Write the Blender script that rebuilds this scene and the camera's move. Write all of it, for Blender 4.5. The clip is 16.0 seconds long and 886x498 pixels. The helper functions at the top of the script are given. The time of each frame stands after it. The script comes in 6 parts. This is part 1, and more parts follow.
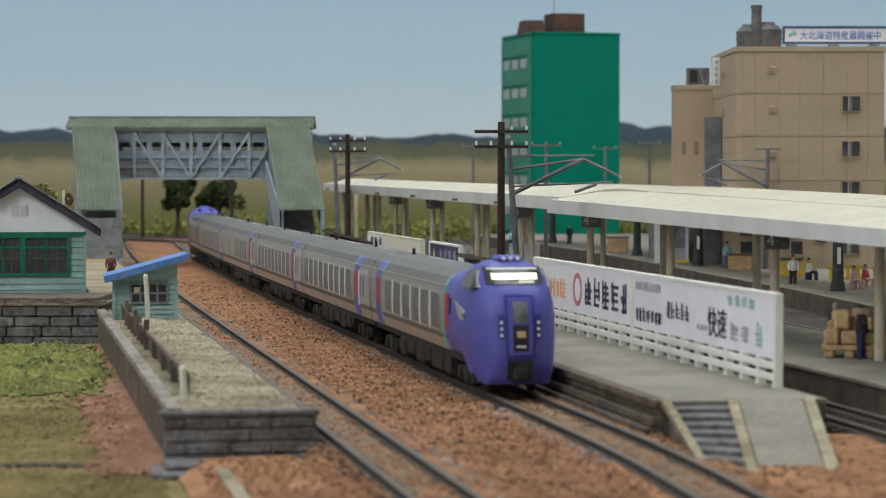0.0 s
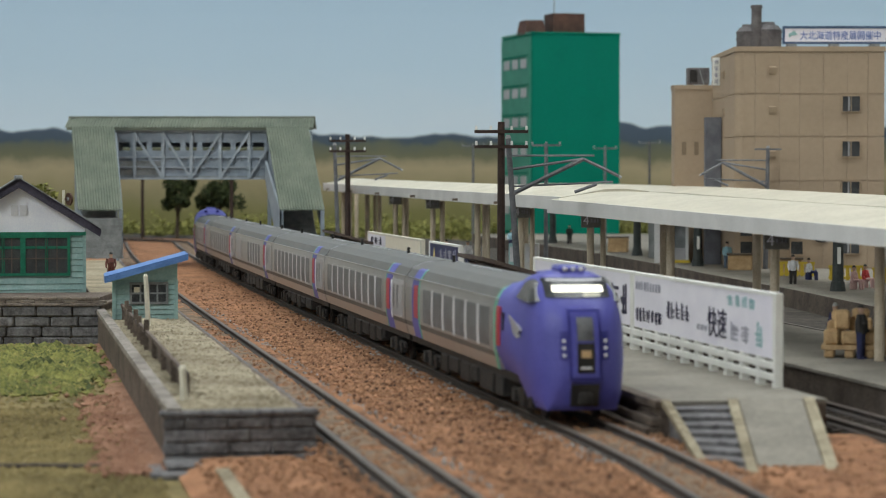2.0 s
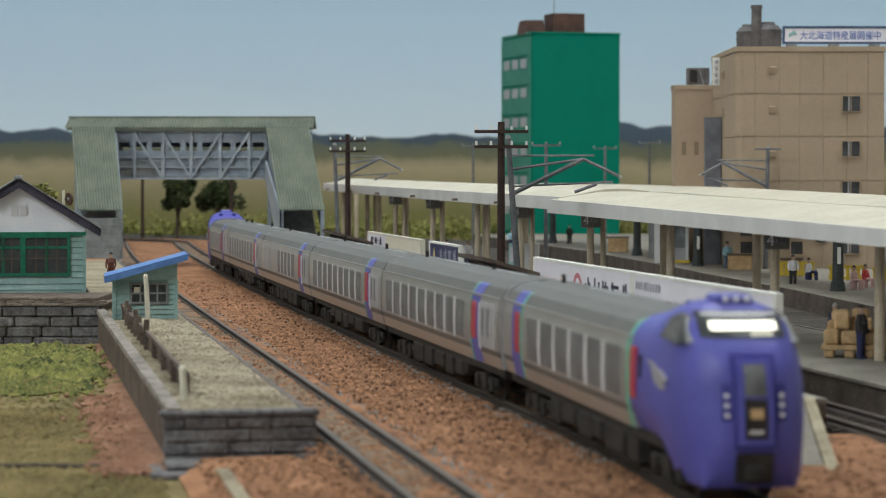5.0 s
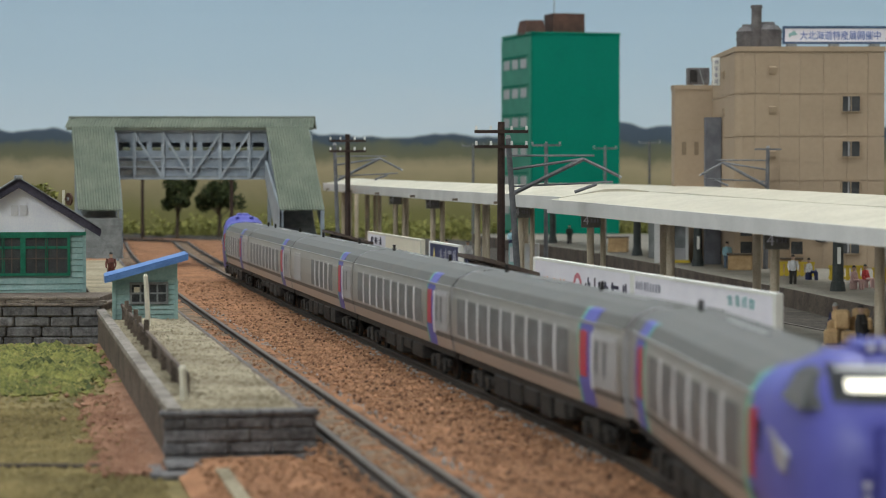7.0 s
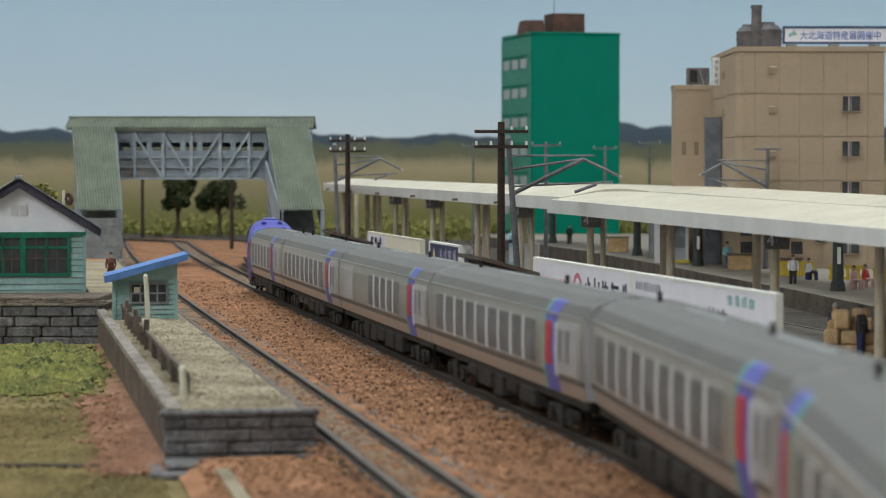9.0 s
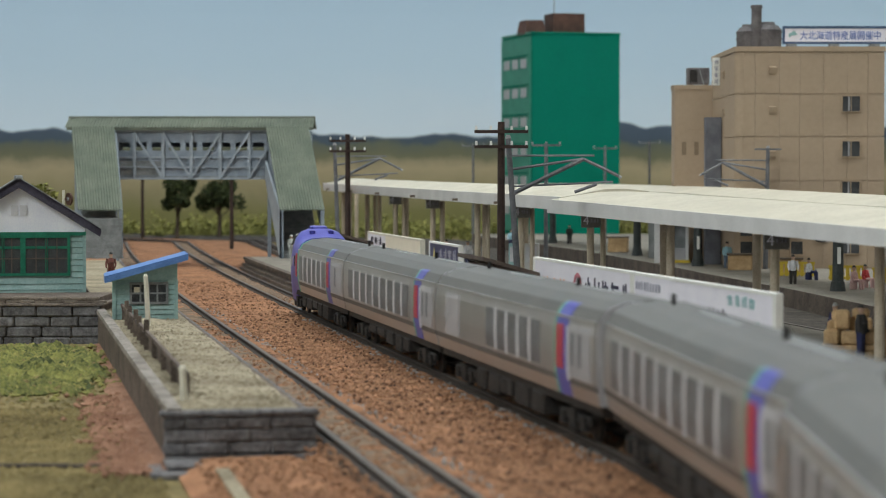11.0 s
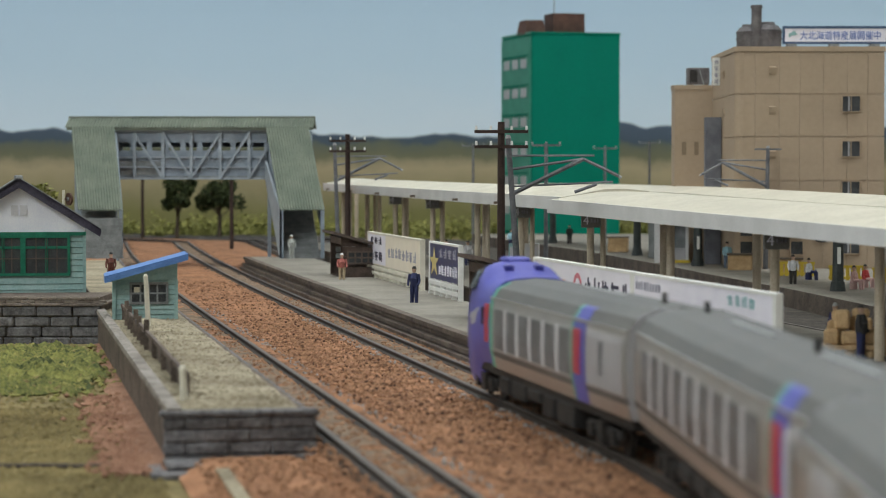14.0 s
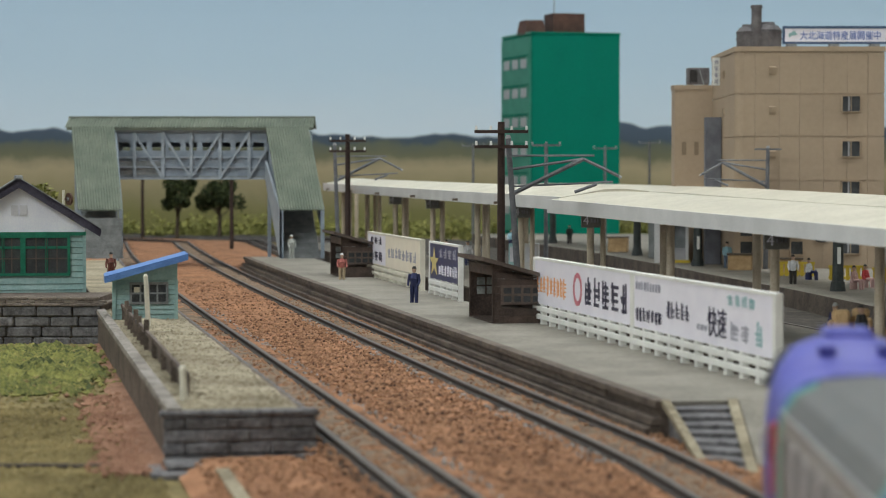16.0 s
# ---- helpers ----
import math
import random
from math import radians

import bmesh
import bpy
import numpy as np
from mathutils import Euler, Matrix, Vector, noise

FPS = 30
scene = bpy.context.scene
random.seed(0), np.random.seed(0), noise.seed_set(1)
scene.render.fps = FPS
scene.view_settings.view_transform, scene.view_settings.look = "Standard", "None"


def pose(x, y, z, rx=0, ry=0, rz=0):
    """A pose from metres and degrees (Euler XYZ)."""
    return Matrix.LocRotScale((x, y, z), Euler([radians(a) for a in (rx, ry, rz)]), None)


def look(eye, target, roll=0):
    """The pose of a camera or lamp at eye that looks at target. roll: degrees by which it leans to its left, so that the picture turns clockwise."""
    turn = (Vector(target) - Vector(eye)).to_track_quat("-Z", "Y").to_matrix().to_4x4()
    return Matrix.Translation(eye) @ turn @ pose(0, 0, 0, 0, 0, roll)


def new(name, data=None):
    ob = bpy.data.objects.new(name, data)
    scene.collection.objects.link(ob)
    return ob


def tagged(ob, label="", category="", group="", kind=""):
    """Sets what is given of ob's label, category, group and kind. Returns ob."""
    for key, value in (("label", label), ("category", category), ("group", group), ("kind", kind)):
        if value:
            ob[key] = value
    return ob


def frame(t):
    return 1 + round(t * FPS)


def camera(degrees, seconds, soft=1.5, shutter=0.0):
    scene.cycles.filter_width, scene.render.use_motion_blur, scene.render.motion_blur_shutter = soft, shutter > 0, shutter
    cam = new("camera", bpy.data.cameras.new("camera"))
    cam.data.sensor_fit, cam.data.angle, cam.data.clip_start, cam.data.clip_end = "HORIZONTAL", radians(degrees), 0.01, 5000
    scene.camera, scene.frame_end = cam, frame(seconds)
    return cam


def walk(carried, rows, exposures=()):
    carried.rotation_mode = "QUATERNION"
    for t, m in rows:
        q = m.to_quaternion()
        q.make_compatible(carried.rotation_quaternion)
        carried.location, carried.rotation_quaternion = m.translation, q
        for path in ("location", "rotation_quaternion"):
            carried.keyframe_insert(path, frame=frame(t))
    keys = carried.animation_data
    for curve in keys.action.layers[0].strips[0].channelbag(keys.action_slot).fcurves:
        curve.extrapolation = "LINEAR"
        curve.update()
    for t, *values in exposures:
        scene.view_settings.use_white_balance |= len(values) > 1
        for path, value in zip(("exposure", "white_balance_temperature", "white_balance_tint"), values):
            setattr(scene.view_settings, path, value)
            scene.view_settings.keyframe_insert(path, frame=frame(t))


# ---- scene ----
# A model railway layout, 1:150. Lengths below are in metres of the full-size railway; U turns them into metres of the model.
U = 1 / 150

# ---- camera ----
EYE_H = 6.55
cam = camera(21.35, 16.0, soft=1.1, shutter=0.65)
cam.data.dof.use_dof = True
cam.data.dof.focus_distance = 108 * U
cam.data.dof.aperture_fstop = 60
EYE = Vector((0, 0, EYE_H)) * U
AIM = Vector((0, 100, EYE_H - 100 * 129 / 4160)) * U
walk(cam, [(0.0, look(EYE, AIM)), (16.0, look(EYE, AIM))], exposures=[(0.0, 0.0), (16.0, 0.0)])

# ---- light: unseen ceiling lights of the layout room, one of them added for the far end ----
world = bpy.data.worlds.new("room_air")
scene.world = world
world.use_nodes = True
world.node_tree.nodes["Background"].inputs[0].default_value = (0.75, 0.85, 1.0, 1)
world.node_tree.nodes["Background"].inputs[1].default_value = 0.25
# the third entry is a fill light, added to lift the far end
CEILING_AND_FILL_LIGHTS = [(-1.25, -0.75, 1.4, 1.2, 0.5, 22.5), (0.4, 0.6, 1.4, 1.3, 0.5, 6.4), (-0.1, 1.15, 1.4, 1.3, 0.5, 7.5)]
for lx, ly, lz, sx, sy, watts in CEILING_AND_FILL_LIGHTS:
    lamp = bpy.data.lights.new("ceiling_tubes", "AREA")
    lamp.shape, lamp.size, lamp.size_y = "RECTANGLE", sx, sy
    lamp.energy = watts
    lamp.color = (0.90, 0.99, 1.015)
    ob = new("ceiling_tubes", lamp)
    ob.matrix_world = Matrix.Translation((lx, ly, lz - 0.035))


# ---- materials ----
def node(tree, kind, **values):
    n = tree.nodes.new(kind)
    for key, value in values.items():
        n.inputs[key.replace("_", " ")].default_value = value
    return n


MATS = {}


def mat(name, low, high, size=0.5, rough=0.7, metal=0.0, bump=0.3, fine=0.06, spread=0.5, vary=0.0, stain=0.25, glow=0.0, coat=0.0, depth=0.1, spec=0.35):
    """Two-scale noise between the colours low and high. size, fine: of the patches and the grain, in full-size metres."""
    if name in MATS:
        return MATS[name]
    m = bpy.data.materials.new(name)
    m.use_nodes = True
    t = m.node_tree
    link = t.links.new
    bsdf = t.nodes["Principled BSDF"]
    co = t.nodes.new("ShaderNodeTexCoord")
    patch = node(t, "ShaderNodeTexNoise", Scale=150 / size, Detail=5.0, Roughness=0.6)
    grain = node(t, "ShaderNodeTexNoise", Scale=150 / fine, Detail=3.0, Roughness=0.65)
    link(co.outputs["Object"], patch.inputs["Vector"])
    link(co.outputs["Object"], grain.inputs["Vector"])
    add = t.nodes.new("ShaderNodeMath")
    add.operation = "MULTIPLY_ADD"
    link(grain.outputs["Fac"], add.inputs[0])
    add.inputs[1].default_value = 0.8
    link(patch.outputs["Fac"], add.inputs[2])
    ramp = t.nodes.new("ShaderNodeValToRGB")
    ramp.color_ramp.elements[0].position = 0.67 - 0.24 * spread
    ramp.color_ramp.elements[1].position = 0.67 + 0.30 * spread
    ramp.color_ramp.elements[0].color = (*low, 1)
    ramp.color_ramp.elements[1].color = (*high, 1)
    half = t.nodes.new("ShaderNodeMath")
    half.operation = "MULTIPLY"
    half.inputs[1].default_value = 0.75
    link(add.outputs[0], half.inputs[0])
    link(half.outputs[0], ramp.inputs["Fac"])
    colour = ramp.outputs["Color"]
    if vary:
        info = t.nodes.new("ShaderNodeObjectInfo")
        hsv = t.nodes.new("ShaderNodeHueSaturation")
        rng = node(t, "ShaderNodeMapRange")
        rng.inputs["To Min"].default_value = 1 - vary
        rng.inputs["To Max"].default_value = 1 + vary
        link(info.outputs["Random"], rng.inputs["Value"])
        link(rng.outputs["Result"], hsv.inputs["Value"])
        link(colour, hsv.inputs["Color"])
        colour = hsv.outputs["Color"]
    link(colour, bsdf.inputs["Base Color"])
    rr = node(t, "ShaderNodeMapRange")
    rr.inputs["To Min"].default_value = max(0.03, rough - 0.12)
    rr.inputs["To Max"].default_value = min(1.0, rough + 0.12)
    link(patch.outputs["Fac"], rr.inputs["Value"])
    link(rr.outputs["Result"], bsdf.inputs["Roughness"])
    bsdf.inputs["Metallic"].default_value = metal
    bsdf.inputs["Specular IOR Level"].default_value = spec
    bsdf.inputs["Coat Weight"].default_value = coat
    if bump:
        b = node(t, "ShaderNodeBump", Strength=bump, Distance=depth * U)
        link(add.outputs[0], b.inputs["Height"])
        link(b.outputs["Normal"], bsdf.inputs["Normal"])
    if glow:
        link(colour, bsdf.inputs["Emission Color"])
        bsdf.inputs["Emission Strength"].default_value = glow
    MATS[name] = m
    return m


M_BALLAST = mat("ballast", (0.17, 0.075, 0.033), (0.42, 0.21, 0.11), 1.6, 0.95, bump=1.0, fine=0.16, depth=0.16)
M_DARKBED = mat("dark_ballast", (0.03, 0.026, 0.022), (0.10, 0.085, 0.07), 1.2, 0.95, bump=0.8, fine=0.16)
M_TRACKBED = mat("track_bed", (0.10, 0.068, 0.046), (0.27, 0.185, 0.12), 0.9, 0.95, bump=0.9, fine=0.14)
M_STONE_GRAIN = mat("ballast_stone", (0.16, 0.08, 0.042), (0.42, 0.23, 0.13), 0.5, 0.95, bump=0.3, fine=0.1)
M_GREY_GRAIN = mat("grey_stone_chip", (0.16, 0.15, 0.14), (0.40, 0.39, 0.38), 0.5, 0.95, bump=0.3, fine=0.1)
M_TURF = mat("dry_turf", (0.115, 0.09, 0.033), (0.265, 0.21, 0.09), 2.2, 0.95, bump=1.0, fine=0.22, depth=0.16)
M_PINK = mat("pink_soil", (0.20, 0.10, 0.06), (0.36, 0.20, 0.13), 1.8, 0.95, bump=0.6, fine=0.2)
M_GREEN = mat("green_scrub", (0.04, 0.055, 0.016), (0.25, 0.25, 0.07), 1.6, 0.95, bump=0.5, fine=0.15)
M_LEAF = mat("tree_leaf", (0.012, 0.022, 0.007), (0.06, 0.075, 0.022), 0.9, 0.9, bump=0.3, fine=0.2)
M_BUSH = mat("bush_leaf", (0.12, 0.13, 0.03), (0.36, 0.35, 0.11), 1.2, 0.9, bump=0.3, fine=0.2)
M_OLIVEMOSS = mat("olive_moss", (0.10, 0.105, 0.03), (0.31, 0.29, 0.09), 1.0, 0.95, bump=0.5, fine=0.15)
M_DARKGRAIN = mat("dark_stone_chip", (0.05, 0.026, 0.015), (0.14, 0.07, 0.04), 0.5, 0.95, bump=0.3, fine=0.1)
M_BARK = mat("bark", (0.045, 0.034, 0.025), (0.12, 0.09, 0.065), 0.4, 0.9, fine=0.08)
M_RAIL = mat("rail_side", (0.022, 0.018, 0.016), (0.06, 0.045, 0.038), 0.5, 0.7, bump=0.2, fine=0.05)
M_RAIL_TOP = mat("rail_head", (0.07, 0.058, 0.05), (0.14, 0.115, 0.095), 0.6, 0.5, metal=0.3, bump=0.05)
M_SLEEPER = mat("sleeper", (0.025, 0.02, 0.017), (0.075, 0.058, 0.045), 0.4, 0.9, fine=0.06, vary=0.25)
M_CONCRETE = mat("platform_concrete", (0.17, 0.155, 0.13), (0.262, 0.243, 0.206), 2.5, 0.9, bump=0.25, fine=0.15)
M_SAND = mat("platform_sand", (0.17, 0.14, 0.09), (0.38, 0.335, 0.24), 2.6, 0.95, bump=0.45, fine=0.18)
M_PLANK = mat("platform_timber", (0.065, 0.05, 0.041), (0.17, 0.135, 0.108), 1.4, 0.85, bump=0.5, fine=0.1, vary=0.18)
M_STONE = mat("grey_ashlar", (0.075, 0.072, 0.075), (0.205, 0.20, 0.206), 0.7, 0.85, bump=0.8, fine=0.15, vary=0.15)
M_COPING = mat("coping_stone", (0.14, 0.122, 0.105), (0.33, 0.30, 0.27), 0.9, 0.85, bump=0.4, fine=0.15, vary=0.1)
M_BROWNWALL = mat("brown_mortar_wall", (0.07, 0.055, 0.045), (0.17, 0.135, 0.11), 0.9, 0.9, bump=0.5, fine=0.12)
M_BRICK = mat("plinth_brick", (0.12, 0.10, 0.085), (0.29, 0.24, 0.20), 0.5, 0.85, bump=0.5, fine=0.1, vary=0.2)
M_TEAL = mat("teal_siding", (0.23, 0.37, 0.355), (0.34, 0.48, 0.465), 0.9, 0.6, bump=0.15, fine=0.1, vary=0.08)
M_TRIMGREEN = mat("green_trim", (0.005, 0.12, 0.07), (0.015, 0.20, 0.12), 0.6, 0.5, bump=0.1)
M_GABLE = mat("gable_paint", (0.76, 0.77, 0.86), (0.86, 0.87, 0.92), 1.5, 0.6, bump=0.1)
M_SLATE = mat("dark_roof", (0.025, 0.022, 0.04), (0.075, 0.068, 0.095), 0.7, 0.6, bump=0.3)
M_BLUEROOF = mat("blue_roof_paint", (0.075, 0.17, 0.42), (0.13, 0.26, 0.56), 0.9, 0.55, bump=0.2)
M_GLASS = mat("dark_window_glass", (0.035, 0.04, 0.045), (0.08, 0.085, 0.09), 0.8, 0.15, bump=0.03)
M_WHITE = mat("white_plastic", (0.72, 0.72, 0.68), (0.84, 0.84, 0.80), 1.0, 0.5, bump=0.08)
M_CREAMWHITE = mat("cream_plastic", (0.60, 0.57, 0.47), (0.74, 0.71, 0.60), 1.0, 0.5, bump=0.08)
M_SIGNWHITE = mat("sign_paper", (0.80, 0.78, 0.86), (0.89, 0.87, 0.93), 1.2, 0.4, bump=0.03)
M_SIGNCREAM = mat("sign_paper_cream", (0.82, 0.75, 0.61), (0.90, 0.83, 0.69), 1.2, 0.4, bump=0.03)
M_INK = mat("dark_print", (0.025, 0.022, 0.05), (0.06, 0.055, 0.10), 0.5, 0.5, bump=0.0)
M_GREYINK = mat("grey_print", (0.30, 0.30, 0.36), (0.42, 0.42, 0.48), 0.5, 0.5, bump=0.0)
M_ORANGEINK = mat("orange_print", (0.75, 0.33, 0.12), (0.85, 0.45, 0.2), 0.5, 0.5, bump=0.0)
M_REDINK = mat("rose_print", (0.45, 0.12, 0.16), (0.6, 0.2, 0.24), 0.5, 0.5, bump=0.0)
M_TEALINK = mat("teal_print", (0.24, 0.42, 0.44), (0.34, 0.52, 0.53), 0.5, 0.5, bump=0.0)
M_NAVY = mat("navy_sign", (0.018, 0.022, 0.09), (0.04, 0.05, 0.15), 0.8, 0.4, bump=0.03)
M_BLUEINK = mat("blue_print", (0.07, 0.15, 0.45), (0.12, 0.22, 0.55), 0.5, 0.5, bump=0.0)
M_STAR = mat("gold_star", (0.6, 0.48, 0.16), (0.7, 0.58, 0.24), 0.5, 0.5, bump=0.0)
M_SHED = mat("dark_shed_timber", (0.042, 0.029, 0.024), (0.11, 0.077, 0.062), 0.6, 0.7, bump=0.4, fine=0.08, vary=0.15)
M_SHEDTRIM = mat("shed_trim", (0.075, 0.055, 0.046), (0.15, 0.115, 0.095), 0.6, 0.7, bump=0.2)
M_POLE = mat("brown_pole", (0.022, 0.012, 0.010), (0.055, 0.032, 0.026), 0.5, 0.6, bump=0.2)
M_MAST = mat("grey_mast", (0.10, 0.105, 0.12), (0.20, 0.205, 0.22), 0.6, 0.5, metal=0.2, bump=0.1)
M_LAMPGREY = mat("grey_insulator", (0.22, 0.225, 0.23), (0.34, 0.345, 0.35), 0.3, 0.35, bump=0.0)
# pale tone stands for daylight seen through the shelter's far panes
M_PALEPANE = mat("backlit_pane", (0.22, 0.235, 0.22), (0.38, 0.40, 0.38), 0.5, 0.3, bump=0.03)
M_SLOT = mat("beige_recess", (0.20, 0.15, 0.10), (0.26, 0.20, 0.14), 0.5, 0.7, bump=0.0)
M_BLUEFRAME = mat("slate_blue_frame", (0.05, 0.09, 0.17), (0.09, 0.14, 0.24), 0.5, 0.5, bump=0.0)
M_INSUL = mat("porcelain", (0.7, 0.7, 0.68), (0.85, 0.85, 0.83), 0.3, 0.2, bump=0.0)
M_CANOPY = mat("canopy_cream", (0.45, 0.42, 0.335), (0.57, 0.535, 0.44), 3.0, 0.6, bump=0.12, fine=0.2)
M_FASCIA = mat("canopy_fascia", (0.55, 0.55, 0.54), (0.67, 0.67, 0.66), 2.5, 0.6, bump=0.1)
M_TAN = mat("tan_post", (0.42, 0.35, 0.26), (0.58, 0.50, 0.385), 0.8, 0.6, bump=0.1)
# darker copy of the post tan, its colour carrying the canopy's shade
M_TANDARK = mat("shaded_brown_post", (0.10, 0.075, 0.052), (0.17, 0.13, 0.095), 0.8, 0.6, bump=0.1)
M_DARKPOST = mat("dark_green_post", (0.028, 0.035, 0.034), (0.06, 0.07, 0.068), 0.8, 0.6, bump=0.1)
M_SIGNBOX = mat("dark_sign_box", (0.17, 0.165, 0.155), (0.26, 0.25, 0.24), 0.6, 0.5, bump=0.05)
M_OLIVE = mat("olive_corrugated", (0.12, 0.145, 0.115), (0.20, 0.225, 0.18), 1.6, 0.65, bump=0.1)
M_BRIDGEBLUE = mat("pale_blue_panel", (0.21, 0.255, 0.30), (0.32, 0.375, 0.44), 1.6, 0.6, bump=0.1, vary=0.06)
M_BRIDGETRUSS = mat("pale_truss", (0.27, 0.315, 0.36), (0.39, 0.44, 0.49), 0.8, 0.5, bump=0.1)
M_GREYBOARD = mat("weathered_grey_board", (0.16, 0.172, 0.175), (0.30, 0.315, 0.32), 0.8, 0.8, bump=0.3, vary=0.12)
# near black that stands for an unlit inside
M_VOID = mat("interior_shade", (0.01, 0.01, 0.01), (0.03, 0.03, 0.03), 0.8, 0.9, bump=0.0)
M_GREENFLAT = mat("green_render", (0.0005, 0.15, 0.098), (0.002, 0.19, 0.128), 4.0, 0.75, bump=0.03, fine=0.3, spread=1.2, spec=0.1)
# lighter copy of the wall green for the side that light falls on
M_GREENLIT = mat("green_lit_side", (0.03, 0.21, 0.15), (0.06, 0.28, 0.20), 2.0, 0.6, bump=0.05)
M_RUST = mat("rust_brown", (0.05, 0.025, 0.018), (0.12, 0.06, 0.045), 1.2, 0.7, bump=0.2)
M_BEIGE = mat("beige_panel", (0.35, 0.268, 0.19), (0.43, 0.332, 0.238), 3.0, 0.7, bump=0.05, fine=0.3, spread=1.1)
M_BEIGETRIM = mat("beige_trim", (0.35, 0.268, 0.188), (0.43, 0.33, 0.235), 2.0, 0.7, bump=0.05)
M_TANK = mat("grey_tank", (0.075, 0.07, 0.075), (0.18, 0.17, 0.175), 0.9, 0.6, bump=0.2)
M_SLATEGREY = mat("slate_panel", (0.10, 0.105, 0.125), (0.17, 0.175, 0.20), 1.0, 0.6, bump=0.1)
M_YELLOW = mat("yellow_plastic", (0.50, 0.36, 0.03), (0.65, 0.48, 0.06), 0.6, 0.5, bump=0.05)
M_CRATE = mat("tan_crate", (0.42, 0.27, 0.13), (0.60, 0.42, 0.23), 0.4, 0.7, bump=0.2, vary=0.12)
M_SILVER = mat("silver_paint", (0.40, 0.40, 0.40), (0.50, 0.50, 0.49), 1.5, 0.36, metal=0.75, bump=0.02)
M_ROOFGREY = mat("train_roof_grey", (0.10, 0.10, 0.097), (0.152, 0.15, 0.144), 1.8, 0.55, bump=0.05)
M_MIDGREY = mat("mid_grey_paint", (0.33, 0.33, 0.345), (0.42, 0.42, 0.44), 1.2, 0.4, bump=0.02)
M_LIGHTGREY = mat("light_grey_paint", (0.56, 0.56, 0.59), (0.68, 0.68, 0.71), 1.2, 0.4, bump=0.02)
M_VESTIBULE = mat("vestibule_grey", (0.30, 0.30, 0.315), (0.39, 0.39, 0.405), 1.2, 0.45, bump=0.02)
M_BLUE = mat("train_violet_blue", (0.075, 0.078, 0.34), (0.105, 0.11, 0.43), 1.5, 0.42, bump=0.02)
M_BLUEDARK = mat("train_door_blue", (0.03, 0.032, 0.20), (0.05, 0.052, 0.27), 1.0, 0.35, bump=0.02)
M_POST = mat("window_post_grey", (0.54, 0.54, 0.57), (0.66, 0.66, 0.69), 1.2, 0.4, bump=0.02)
M_RED = mat("train_red", (0.36, 0.025, 0.05), (0.48, 0.045, 0.075), 0.6, 0.4, bump=0.02)
M_LIME = mat("train_green_stripe", (0.09, 0.36, 0.25), (0.14, 0.46, 0.33), 0.6, 0.4, bump=0.0)
M_TRAINGLASS = mat("train_glass", (0.07, 0.075, 0.083), (0.21, 0.22, 0.23), 0.7, 0.38, bump=0.02)
M_UNDER = mat("underframe_black", (0.008, 0.008, 0.009), (0.038, 0.035, 0.032), 0.5, 0.7, bump=0.3)
M_LAMPWHITE = mat("head_lamp", (1.0, 0.96, 0.80), (1.0, 0.97, 0.85), 1.0, 0.3, bump=0.0, glow=1.6)
M_LAMPOFF = mat("lamp_lens", (0.7, 0.72, 0.8), (0.85, 0.87, 0.92), 0.5, 0.15, bump=0.0)
M_ROOM = mat("room_plaster", (0.76, 0.75, 0.73), (0.84, 0.83, 0.81), 40.0, 0.9, bump=0.05, fine=1.0)
M_BOARD = mat("baseboard_wood", (0.22, 0.15, 0.09), (0.34, 0.24, 0.15), 12.0, 0.7, bump=0.1, fine=0.8)
M_TUBE = mat("tube_diffuser", (0.9, 0.9, 0.88), (0.95, 0.95, 0.93), 10.0, 0.5, bump=0.0, glow=3.0)


def figure_mat(name, c):
    return mat(name, tuple(0.8 * v for v in c), tuple(min(1, 1.15 * v) for v in c), 0.3, 0.7, bump=0.0)


